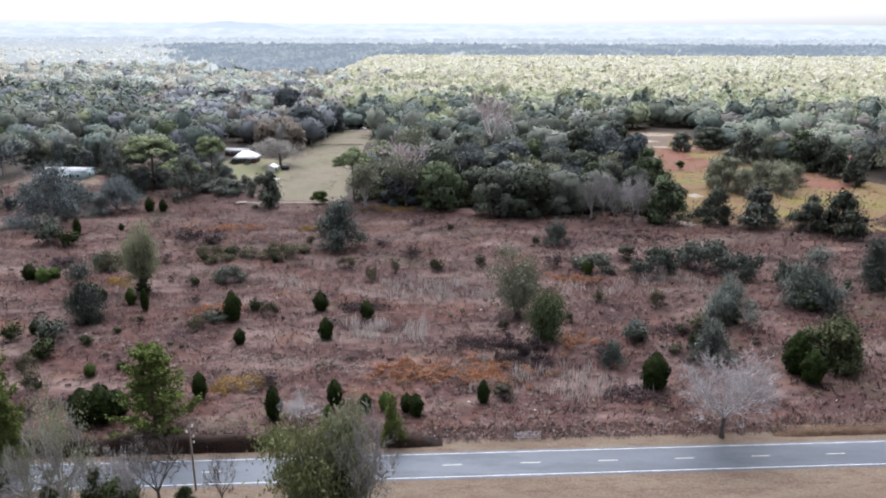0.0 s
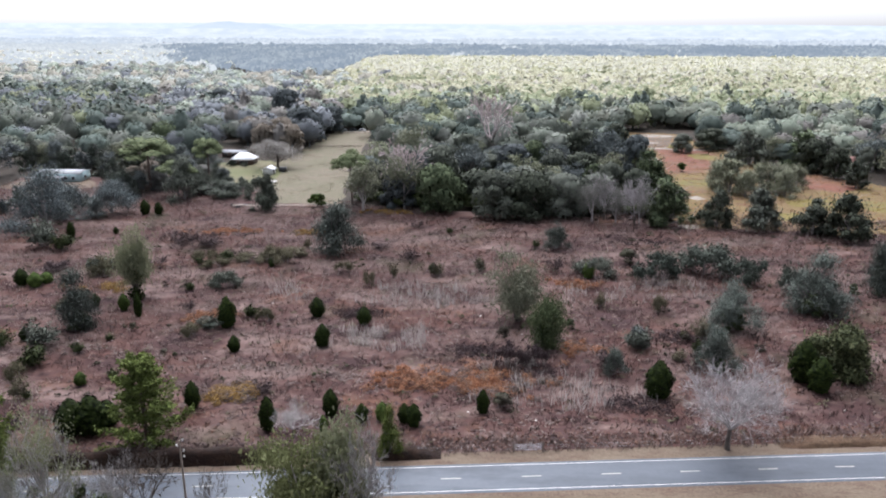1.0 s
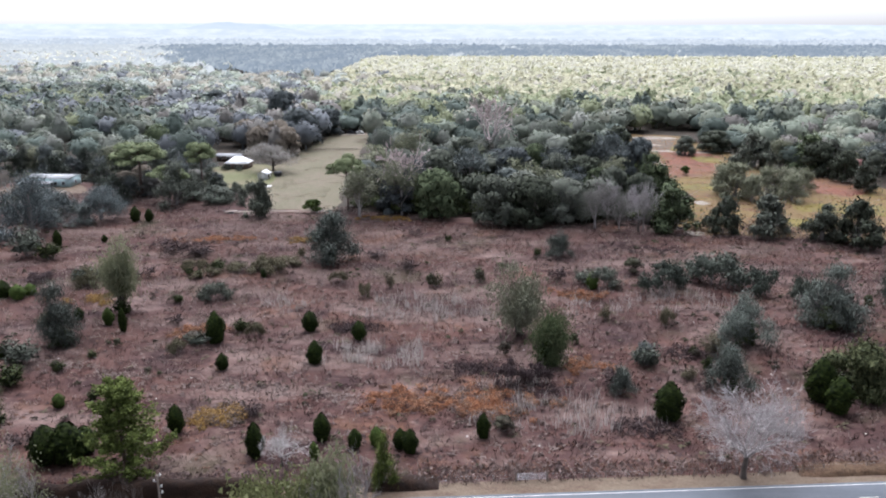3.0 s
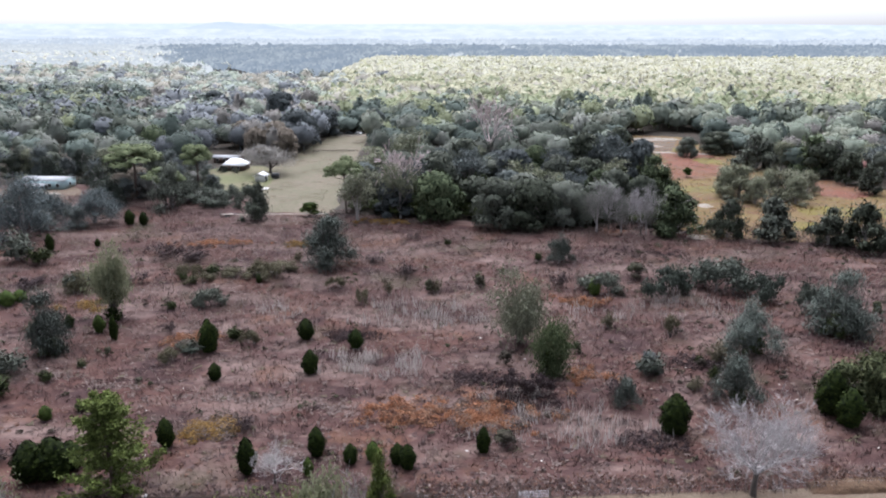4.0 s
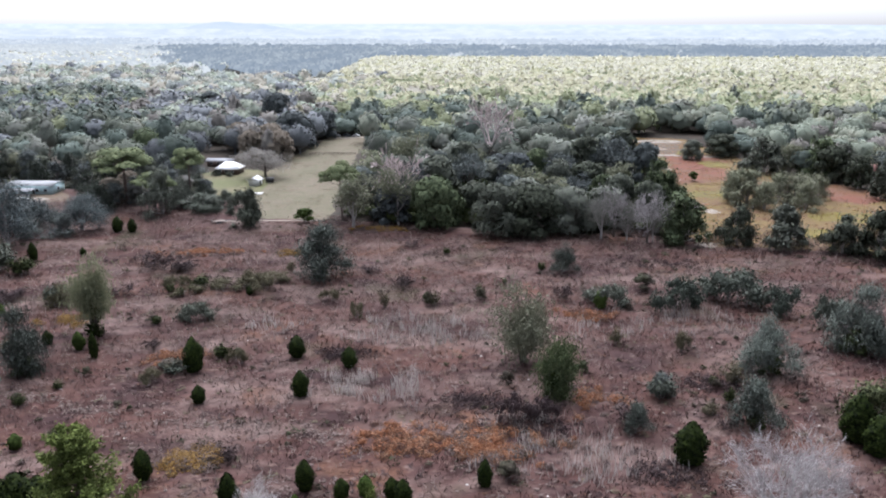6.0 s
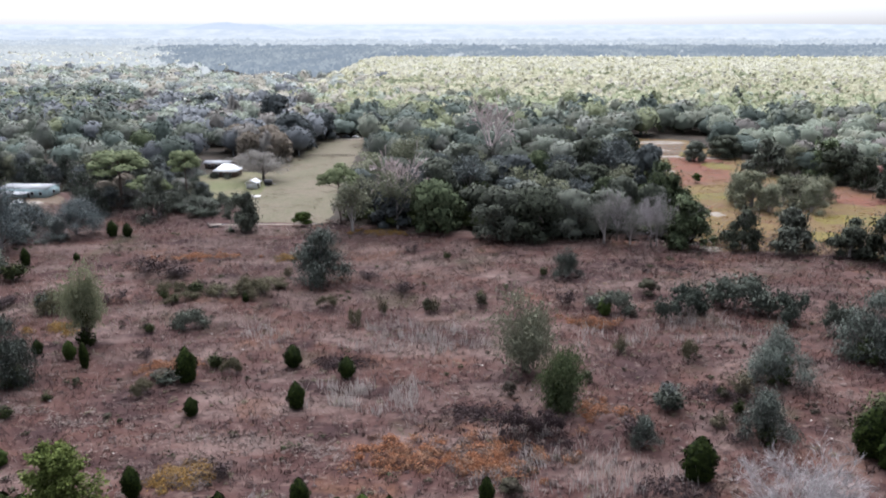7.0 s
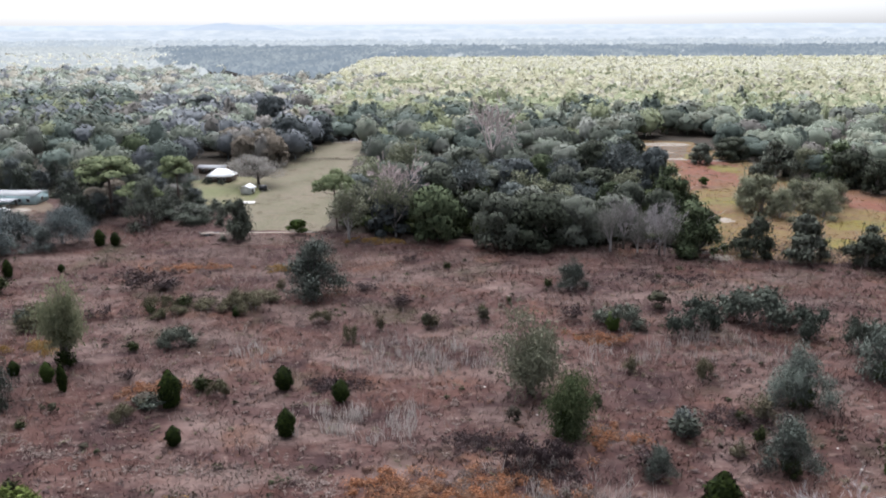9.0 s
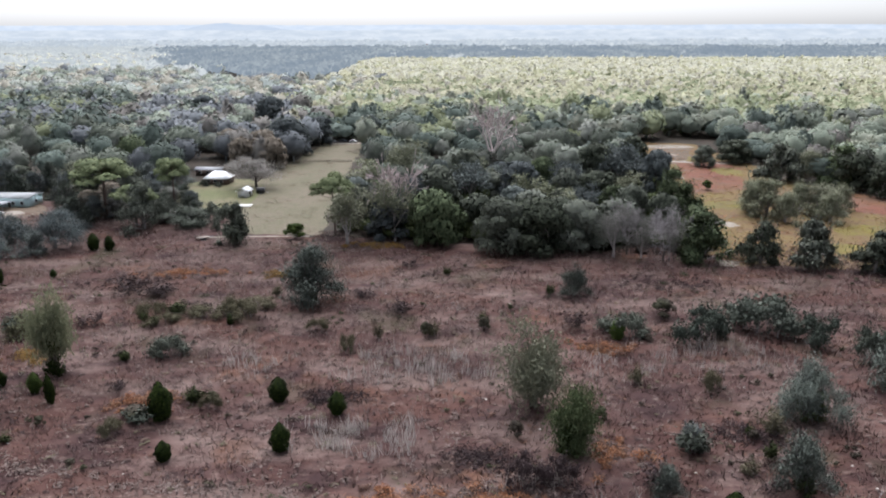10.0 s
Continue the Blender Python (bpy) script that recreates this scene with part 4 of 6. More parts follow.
def gable_roof(parent, w, d, z, rise, over, mat, hip=0.0, label=""):
    """A pitched roof with thickness; the ridge runs along x, hip pulls its ends in."""
    g = Geo()
    a, b, t = w / 2 + over, d / 2 + over, 0.12
    for lift in (0, t):
        g.v.append(np.array([(-a, -b, z + lift), (a, -b, z + lift), (a, b, z + lift), (-a, b, z + lift), (-a + hip, 0, z + rise + lift), (a - hip, 0, z + rise + lift)], np.float32))
    g.n = 12
    top = [(6, 7, 11, 10), (8, 9, 10, 11)]
    bot = [(0, 4, 5, 1), (2, 5, 4, 3)]
    rim = [(0, 1, 7, 6), (2, 3, 9, 8)]
    if hip:
        g.t.append(np.array([(7, 8, 11), (9, 6, 10), (1, 5, 2), (3, 4, 0)]))
        rim += [(1, 2, 8, 7), (3, 0, 6, 9)]
    else:
        rim += [(1, 5, 11, 7), (5, 2, 8, 11), (3, 4, 10, 9), (4, 0, 6, 10)]
    g.q.append(np.array(top + bot + rim))
    roof = part("roof", g, M[mat], parent, label)
    ribs = Geo()
    for k in range(int(2 * (a - hip) / 0.9) + 1):
        x = -a + hip + k * 0.9
        for s in (-1, 1):
            ribs.tube([(x, s * b, z + t + 0.02), (x, 0, z + rise + t + 0.02)], [0.035, 0.035], 4)
    part("seam", ribs, M[mat], roof)
    return roof


def gable_ends(parent, w, d, z, rise, mat):
    g = Geo()
    for s in (-1, 1):
        g.add([(s * w / 2, -d / 2, z), (s * w / 2, d / 2, z), (s * w / 2, 0, z + rise), (s * (w / 2 - 0.15), -d / 2, z), (s * (w / 2 - 0.15), d / 2, z), (s * (w / 2 - 0.15), 0, z + rise)],
              [(0, 1, 4, 3), (1, 2, 5, 4), (2, 0, 3, 5)], [(0, 2, 1), (3, 4, 5)])
    part("gable", g, M[mat], parent)


def walls(parent, w, d, h, mat):
    t = 0.2
    slab(parent, "wall", -w / 2, w / 2, -d / 2, -d / 2 + t, 0, h, mat)
    slab(parent, "wall", -w / 2, w / 2, d / 2 - t, d / 2, 0, h, mat)
    slab(parent, "wall", -w / 2, -w / 2 + t, -d / 2 + t, d / 2 - t, 0, h, mat)
    slab(parent, "wall", w / 2 - t, w / 2, -d / 2 + t, d / 2 - t, 0, h, mat)


def window(parent, x, y, z, w, h, side):
    """side: the wall's outward way, 'y-' or 'x+'."""
    g, f = Geo(), Geo()
    if side == "y-":
        f.box(x - w / 2 - 0.1, x + w / 2 + 0.1, y - 0.06, y + 0.05, z - 0.1, z + h + 0.1)
        g.box(x - w / 2, x + w / 2, y - 0.075, y, z, z + h)
    else:
        f.box(y - 0.05, y + 0.06, x - w / 2 - 0.1, x + w / 2 + 0.1, z - 0.1, z + h + 0.1)
        g.box(y, y + 0.075, x - w / 2, x + w / 2, z, z + h)
    fr = part("window", f, M["white_paint"], parent, "white window frame")
    part("pane", g, M["glass"], fr)


def house(name, m, w, d, h, rise, roof_mat, wall_mat, label, hip=0.0, n_win=3):
    ob = thing(name, m, label, "house")
    walls(ob, w, d, h, wall_mat)
    gable_roof(ob, w, d, h, rise, 0.6, roof_mat, hip)
    if not hip:
        gable_ends(ob, w, d, h, rise * d / (d + 1.2), wall_mat)
    for k in range(n_win):
        window(ob, -w / 2 + w * (k + 0.6) / (n_win + 0.4), -d / 2, 1.0, 1.2, 1.2, "y-")
    window(ob, 0, w / 2, 1.0, 1.2, 1.2, "x+")
    slab(ob, "door", -0.5 + w * 0.08, 0.45 + w * 0.08, -d / 2 - 0.07, -d / 2, 0.05, 2.1, "dark_paint", "dark front door")
    return ob


def wheel(parent, x, y, r=0.34):
    t, h = Geo(), Geo()
    a = np.linspace(0, 2 * np.pi, 15)[:-1]
    for g, rad, wid in ((t, r, 0.11), (h, r * 0.6, 0.118)):
        for s in (-1, 1):
            g.add([(x + rad * math.cos(q), y + s * wid, r + rad * math.sin(q)) for q in a])
        k = len(a)
        g.q.append(np.array([(i, (i + 1) % k, k + (i + 1) % k, k + i) for i in range(k)]))
        g.t.append(np.array([(0, i, i + 1) for i in range(1, k - 1)] + [(k, k + i + 1, k + i) for i in range(1, k - 1)]))
    w = part("wheel", t, M["rubber"], parent)
    part("rim", h, M["galv"], w)


def car(m, paint, label, length=4.6, tall=1.6):
    ob = thing("car", m, label, "car", "parked cars")
    L, W = length / 2, 0.9
    prof = [(-L, 0.35), (-L, 0.85), (-L * 0.75, 0.98), (-L * 0.5, tall), (L * 0.3, tall), (L * 0.58, 0.98), (L * 0.95, 0.85), (L, 0.4)]
    g, k = Geo(), len(prof)
    g.add([(x, s * W * (0.86 if z > 1.1 else 1.0), z) for s in (-1, 1) for x, z in prof], [(i, (i + 1) % k, k + (i + 1) % k, k + i) for i in range(k)])
    g.t.append(np.array([(0, i + 1, i) for i in range(1, k - 1)] + [(k, k + i, k + i + 1) for i in range(1, k - 1)]))
    part("body", g, M[paint], ob)
    for s in (-1, 1):
        q = Geo()
        q.add([(-L * 0.6, s * (W + 0.01), 1.02), (L * 0.42, s * (W + 0.01), 1.02), (L * 0.25, s * (W * 0.86 + 0.02), tall - 0.1), (-L * 0.46, s * (W * 0.86 + 0.02), tall - 0.1)], [(0, 1, 2, 3)])
        part("side_window", q, M["glass"], ob)
        for x in (-L * 0.62, L * 0.62):
            wheel(ob, x, s * 0.8)
    return ob


# ---- stuff ----
def inside(px, py, poly):
    ok = np.zeros(np.shape(px), bool)
    for (ax, ay), (bx, by) in zip(poly, poly[1:] + poly[:1]):
        if ay != by:
            ok ^= ((ay > py) != (by > py)) & (px < (bx - ax) * (py - ay) / (by - ay) + ax)
    return ok


def jitter_grid(rng, x0, x1, y0, y1, step):
    gx, gy = np.meshgrid(np.arange(x0, x1, step), np.arange(y0, y1, step))
    gx = gx + (np.arange(gx.shape[0]) % 2)[:, None] * step * 0.5
    return (gx + rng.uniform(-0.38, 0.38, gx.shape) * step).ravel(), (gy + rng.uniform(-0.38, 0.38, gy.shape) * step).ravel()


def ico_ball(level):
    """Directions and triangles of a ball of 20 or 80 faces, to be made lumpy."""
    bm = bmesh.new()
    bmesh.ops.create_icosphere(bm, subdivisions=level, radius=1.0)
    v = np.array([q.co[:] for q in bm.verts])
    t = np.array([[q.index for q in f.verts] for f in bm.faces])
    bm.free()
    return v, t


BALLS = ico_ball(1), ico_ball(2)


def canopy(name, px, py, wide, tall, quads, mats, label, conic=0.3, seed=1, lift=0.8, tones=4, fine=1.25):
    """A far wood as masses of one tone each: every tree a lumpy crown clad in leaf sprays on a stem, too many to count."""
    mats = (mats,) if isinstance(mats, str) else mats
    r, tone = rng_of(seed, 31), rng_of(seed, 32).integers(0, tones, len(px))
    for q in range(tones):
        x, y, n, g = px[tone == q], py[tone == q], int(np.sum(tone == q)), Geo()
        if not n:
            continue
        w, h = r.uniform(*wide, n), r.uniform(*tall, n)
        peak = (r.uniform(size=n) < conic)[:, None]

        def skin(d, deep):
            c = np.clip(d[:, :, 2], 0, 1)
            shrink = np.where(peak, 0.75 * (1 - 0.55 * c), 1.0)
            lump = 1 + 0.13 * np.sin(d[:, :, 0] * 5 + d[:, :, 1] * 4 + x[:, None]) * np.cos(d[:, :, 2] * 6 + y[:, None]) + 0.10 * np.sin(d[:, :, 0] * 9 - d[:, :, 1] * 7 + y[:, None])
            k = deep * lump
            return np.stack([x[:, None] + d[:, :, 0] * w[:, None] / 2 * shrink * k, y[:, None] + d[:, :, 1] * w[:, None] / 2 * shrink * k,
                             h[:, None] * (0.55 + np.where(peak, 0.55, 0.45) * d[:, :, 2] * k)], 2)

        d = r.normal(size=(n, quads, 3))
        d /= np.linalg.norm(d, axis=2, keepdims=True)
        d[:, :, 2] = np.where(d[:, :, 2] < -0.35, -d[:, :, 2], d[:, :, 2])
        g.leaves(r, skin(d, r.uniform(0.84, 1.05, (n, quads))).reshape(-1, 3), d.reshape(-1, 3), np.repeat(w * fine / math.sqrt(quads), quads), 1.25, (d + np.array((0, 0, lift))).reshape(-1, 3))
        ball_v, ball_t = BALLS[quads > 40]
        b = np.repeat(ball_v[None], n, 0)
        core = skin(b, 0.78 if quads > 40 else 0.86)
        g.add(core.reshape(-1, 3), tris=(ball_t[None] + (np.arange(n) * len(ball_v))[:, None, None]).reshape(-1, 3))
        out = b + np.array((0, 0, lift * 0.5))
        g.face[-1] = (out / (np.linalg.norm(out, axis=2, keepdims=True) + 1e-9)).reshape(-1, 3).astype(np.float32)
        g.blades(r, np.stack([x, y, np.zeros(n)], 1), h * 0.8, w * 0.09, 0.0)
        tagged(part(name, g, M[mats[q % len(mats)]]), label, "forest", "", "stuff")


def tufts(name, px, py, blades, height, width, reach, mat, label, category, lean=0.35, seed=1, soft=False):
    """Clumps of dry blades, one mesh."""
    r, g = rng_of(seed, 33), Geo()
    x = (px[:, None] + r.normal(0, reach, (len(px), blades))).ravel()
    y = (py[:, None] + r.normal(0, reach, (len(px), blades))).ravel()
    h = np.repeat(r.uniform(0.55, 1.25, len(px)) * height, blades)
    g.blades(r, np.stack([x, y, ground_z(x, y) - 0.04], 1), h, width, lean, soft)
    tagged(part(name, g, M[mat]), label, category, "", "stuff")


def clumps(name, n, seed, mat, label, small, large, thick=0.0, size=0.3):
    """Low soft mounds of dry growth scattered over the field, one mesh."""
    r, g, k = rng_of(seed, 35), Geo(), 12
    x, y = r.uniform(-150, 150, n), 104 + 170 * r.uniform(0, 1, n) ** 1.25
    ok = (y > road_y(x) + 9) & (np.abs(x) < 0.62 * y + 12) & (y < np.where(x < -64, 292, np.where(x < 0, 268, 250))) & ~inside(x, y, PASTURE) & ~inside(x, y, YARD)
    ok &= waves(x, y, seed, 16) + 0.6 * waves(x, y, seed + 1, 5) > thick
    x, y = x[ok], y[ok]
    s = r.uniform(small, large, len(x)) ** 1.5
    d = r.normal(size=(len(x), k, 3)) * np.array((1.2, 0.9, 1))
    d /= np.linalg.norm(d, axis=2, keepdims=True)
    d[:, :, 2] = np.abs(d[:, :, 2])
    q = d * s[:, None, None] * r.uniform(0.4, 1.05, (len(x), k, 1)) * np.array((1, 1, 0.75))
    p = (q + np.stack([x, y, ground_z(x, y) - 0.03], 1)[:, None]).reshape(-1, 3)
    g.leaves(r, p, d.reshape(-1, 3) * 0.45 + r.normal(0, 0.12, p.shape) + np.array((0, 0.1, 1.0)), np.repeat(size * (0.6 + 0.6 * s), k), 1.7)
    tagged(part(name, g, M[mat]), label, "grass", "", "stuff")


def patch_points(rng, x, y, rx, ry, n):
    a, q = rng.uniform(0, 6.283, n), np.sqrt(rng.uniform(0, 1, n))
    edge = 1 + 0.25 * np.sin(a * 3 + x) + 0.18 * np.sin(a * 5 + y)
    return x + rx * q * edge * np.cos(a), y + ry * q * edge * np.sin(a)


# ---- the place ----
build_ground()
build_road()
build_bank(-140, -24.0, 2.2, "earth bank with brown leaf litter, dark soil and painted shade")
build_bank(-12, -1, 1.4, "short earth bank with dry weeds, dark soil and painted shade")
build_bank(54, 130, 0.6, "low brown earth bank with dry weeds", "brown_bank")

PASTURE = [(-72, 442), (-72, 468), (-46, 470), (-46, 403), (-46, 340), (-42, 292), (-40, 271), (-66, 272), (-72, 280), (-76, 298), (-82, 354), (-78, 402)]
ORANGE = [(100, 440), (108, 468), (143, 462), (150, 395), (155, 350), (166, 333), (176, 317), (203, 293), (215, 285), (215, 215), (166, 216), (135, 228), (103, 238), (82, 238), (80, 248), (86, 284), (93, 359)]
YARD = [(-112, 352), (-104, 362), (-88, 362), (-79, 350), (-75, 323), (-76, 308), (-90, 302), (-106, 318)]
HOMESTEAD = [(-184, 296), (-152, 292), (-146, 300), (-152, 309), (-160, 322), (-184, 324)]
WOODS = [(-1400, 268), (-190, 264), (-186, 320), (-112, 318), (-84, 300), (-66, 276), (-40, 270), (85, 252), (220, 218), (1500, 160), (3200, 1900), (-3200, 1900)]
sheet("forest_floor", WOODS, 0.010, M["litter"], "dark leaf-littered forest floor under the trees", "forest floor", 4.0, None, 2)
sheet("pasture", PASTURE, 0.020, M["pasture"], "pale green-tan grazed pasture between woods", "pasture", 1.5, None, 3)
sheet("meadow", ORANGE, 0.020, M["meadow"], "tan and yellow-olive sedge meadow with rust patches", "meadow", 2.5, None, 4)
sheet("yard", YARD, 0.028, M["yard"], "green and tan lawn round the farmhouse", "yard", 0.6, None, 5)
sheet("bare_yard", HOMESTEAD, 0.016, M["verge"], "bare trodden tan yard round the mobile home", "yard", 1.5, None, 6)
sheet("sand_track", [(-78, 267.2), (-66, 268.2), (-44, 268.8), (-44, 269.9), (-66, 269.4), (-78, 268.6)], 0.034, M["sand"], "pale sandy track along the pasture", "track", 0.3, None, 7)
sheet("bare_ground", [(119, 456), (138, 456), (130, 423), (114, 394), (108, 404), (111, 431)], 0.031, M["verge"], "bare tan ground with pale sand at the meadow's far end", "bare ground", 2.0, None, 8)
for i, (x, y, a, b) in enumerate(((124, 452, 17, 6), (118, 405, 9, 3), (116, 425, 6, 4), (138, 400, 7, 3), (150, 372, 3, 14), (82, 241, 3.5, 3), (98, 283, 3.5, 2.5), (-58, 466, 11, 3.5), (-160, 296, 6, 8), (105, 372, 2, 10))):
    sheet("sand_patch", [(x + a * math.cos(k * 0.785), y + b * math.sin(k * 0.785)) for k in range(8)], 0.036, M["sand"], "patch of bare pale sand", "sand", 1.4, None, 20 + i)

for i, area in enumerate(([(114.7, 403.8), (136.3, 407.3), (140.3, 384.6), (125.8, 341.1), (110.8, 331.7), (101.0, 333.9)], [(161.1, 334.2), (170.8, 331.9), (177.8, 315.8), (165.3, 293.8), (153.7, 299.2), (148.5, 310.6)])):
    sheet("rust_sedge", area, 0.034, M["orange"], "rust-red sedge in the meadow", "sedge", 3.0, None, 50 + i)
for i, (x, y, a, b) in enumerate(((106, 312, 11, 7), (132, 378, 7, 10), (144, 275, 15, 8), (124, 254, 12, 6), (128, 410, 6, 8), (166, 270, 12, 10))):
    sheet("sedge_patch", [(x + a * math.cos(k * 0.524), y + b * math.sin(k * 0.524)) for k in range(12)], 0.044, M["sedge"], "yellow-olive sedge in the rust meadow", "sedge", 2.6, None, 40 + i)


# leaf forms
kind("oak", oak, range(5))
kind("oak_green", oak, range(5, 8), leaf="oak_green")
kind("tall_oak", tall_oak, range(4))
kind("rust_oak", oak, (21, 22), leaf="rust")
kind("tan_oak", oak, (23, 24), leaf="tan_leaf")
kind("mossy", mossy, range(3))
kind("near_ragged", ragged, (41,), n=17000, size=0.26, leaf="near_leaf", low=0.2, airy=0.3)
kind("green_column", willowy, (43,), n=8000, leaf="fern_green", low=0.6, start=0.12, ivy=4.5, lean=-0.8)
kind("airy_field", ragged, (44,), leaf="sage", n=8500, size=0.2, low=0.4, airy=0.85)
kind("wispy", willowy, (45,), n=5200, leaf="willow", low=1.2, start=0.3, wide=2.0)
kind("field_grey", ragged, (51, 52, 53), leaf="sage", n=8500, size=0.18, airy=0.85, hang=0.65)
kind("home_tan", mossy, (54,), leaf="wood_tan", bark="bark", n=11000, size=0.15)
kind("edge_dark", ragged, (55, 56), leaf="oak", n=6500, size=0.32, low=0.2, airy=0.3)
kind("big_grey", ragged, (71, 72), leaf="dim_sage", n=12000, size=0.12, airy=0.8)
kind("grey_oak", oak, (25, 26, 27), leaf="grey_leaf")
kind("hedge_oak", oak, (28, 29, 30), n=10500, size=0.34, skirt=6, foot=0.6, hang=0.35)
kind("snag", bare, (9,), h=9.0, w=7.0, depth=2, kids=5, stems=4, bark="snag_bark", twig=0.06, thick=0.24)
kind("dark_bare", bare, (11, 12), depth=2, kids=5, stems=6, bark="bark", twig=0.02)
kind("dark_bush", ragged, (16, 17), leaf="dark_oak", n=6500, size=0.28, airy=0.35)
kind("sapling", ragged, (18,), leaf="lime", n=5200, size=0.26, airy=0.75)
kind("edge_oak", ragged, (8, 9, 10), leaf="oak", n=6500, size=0.32, airy=0.3)
kind("edge_oak_green", ragged, (11, 12), leaf="oak_green", n=6500, size=0.32, airy=0.3)
kind("ragged", ragged, (1, 2, 3))
kind("ragged_grey", ragged, (4, 5), leaf="grey_leaf")
kind("ragged_willow", ragged, (6, 7), leaf="willow", n=4600)
kind("mossy_green", mossy, (5, 6), leaf="willow")
kind("bare", bare, (1, 2))
kind("small_bare", bare, (27,), h=9.0, w=10.0, depth=3, kids=5, stems=6, bark="stalk_bark", thick=0.16, fine=4)
kind("big_bare", bare, (7,), h=9.0, w=10.0, depth=3, kids=6, stems=7, thick=0.14, fine=3)
kind("pine", pine, range(3))
kind("young_pine", young_pine, (1, 2))
kind("cedar", cedar, range(4))
kind("cedar_bright", cedar, (4, 5), leaf="cedar_bright")
kind("willow", willowy, (1, 2))
kind("willow_top", willowy, (4,), start=0.5, ivy=6.0, leaf="olive")
kind("roadside_bush", ragged, (14, 15), leaf="road_olive", n=6000, size=0.2, airy=0.8)
kind("road_tree", willowy, (61,), n=12000, leaf="road_olive", low=0.8, start=0.2, bark="pale_bark", wide=2.2, hang=0.6)
kind("airy_thin", mossy, (36, 37), leaf="olive", bark="white_bark", n=3600, size=0.15)
kind("airy_grey", mossy, (38, 39, 40), leaf="rust", bark="pale_bark", n=6500, size=0.17)
kind("white_bare", bare, (21, 22), depth=3, kids=4, stems=5, bark="white_bark", twig=0.02, thick=0.17)
kind("willow_pale", willowy, (5, 6), n=8000, leaf="olive", start=0.2, bark="pale_bark")
kind("thicket", thicket, (1, 2, 3))
kind("thicket_weed", thicket, (6, 7), leaf="weed", n=4200, size=0.22)
kind("thicket_dry", thicket, (4, 5), leaf="brush", n=2600)
kind("bush", bush, (1, 2, 3), leaf="scrub")
kind("shrub_olive", scrubby, (1, 2, 3), leaf="weed", n=1200, size=0.12)
kind("shrub_dark", scrubby, (4, 5), leaf="dark_oak", n=1300, size=0.13)
kind("shrub_dry", scrubby, (6, 7), leaf="brush", bark="bark", n=600, size=0.11)
kind("shrub_grey", scrubby, (8, 9), leaf="blue_leaf", n=1300, size=0.13)
kind("bush_green", bush, (4, 5), leaf="cedar_bright")

# the field
CEDARS = [(-107.7, 253.9, 3.3, 5.5), (-102.9, 253.9, 2.9, 4.7), (-119.3, 223.5, 2.5, 5.6), (-49.3, 195.3, 1.6, 2.3), (-107.1, 228.2, 1.7, 2.5), (-30.1, 108.7, 2.8, 6.3), (-45.4, 116.6, 2.6, 5.2), (-20.3, 113.5, 2.7, 5.1), (6.2, 114.7, 2.2, 4.6), (38.7, 121.3, 4.8, 7.4), (-30.4, 159.6, 3.4, 4.8), (-26.5, 142.9, 3.1, 5.2), (-18.9, 154.7, 3.1, 4.4), (-49.3, 152.3, 3.8, 7.3), (-44.4, 139.8, 2.4, 3.6), (-14.7, 111.6, 2.2, 3.5), (-7.4, 111.7, 2.2, 3.7), (-5.7, 110.4, 2.5, 4.3), (-84.9, 165.0, 2.2, 3.2), (-71.7, 158.0, 1.8, 5.9), (68.0, 127.7, 4.8, 8.8), (69.4, 123.8, 4.5, 7.2), (-90.6, 144.7, 2.4, 3.1), (-110.7, 179.5, 3.5, 4.6)]
for x, y, w, h in CEDARS:
    plant("cedar", "cedar", x, y, w, h, "dense dark green red cedar in the dry field" if h > 4 else "small dark green red cedar in the dry field", "tree", "cedars in the field")
BIGCEDARS = [(-62.3, 107.3, 4.9, 6.5), (-59.2, 107.7, 5.3, 6.9), (-57.7, 110.2, 3.8, 4.7)]
for x, y, w, h in BIGCEDARS:
    plant("cedar", "cedar", x, y, w, h, "broad dark red cedar near the earth bank", "tree", "cedars in the field")
BRIGHT = [(-11.3, 112.6, 2.2, 3.5), (-20.7, 108.1, 1.5, 3.2), (-69.2, 124.4, 2.1, 2.8), (-106.5, 178.3, 3.5, 4.0), (-105.4, 181.8, 3.0, 3.1), (-76.8, 162.2, 2.4, 4.3), (38.0, 187.5, 3.0, 5.1)]
for x, y, w, h in BRIGHT:
    plant("cedar_bright", "cedar", x, y, w, h, "bright green young cedar in the dry field", "tree", "cedars in the field")
SMALLBUSH = [(9.7, 116.8, 4.0, 2.9), (-77.3, 139.4, 2.1, 2.0), (-69.7, 150.4, 2.0, 1.9), (-49.6, 195.8, 1.9, 2.7), (-66.7, 177.1, 2.4, 1.8), (27.5, 152.7, 2.3, 2.5), (12.1, 146.9, 2.9, 2.9), (101.5, 173.0, 2.6, 3.9), (-42.5, 159.1, 2.1, 2.0), (-54.4, 152.9, 5.1, 2.2), (-55.8, 136.9, 1.2, 1.0), (-58.7, 138.5, 1.9, 1.0), (44.7, 186.2, 2.1, 1.9), (51.6, 145.9, 2.0, 2.1), (-4.1, 187.8, 3.0, 3.9), (9.1, 191.8, 2.8, 3.3), (51.7, 201.0, 6.5, 4.4)]
for x, y, w, h in SMALLBUSH:
    plant("bush", "bush", x, y, w, h, "small dark scrubby bush in the dry field", "bush", "bushes in the field")
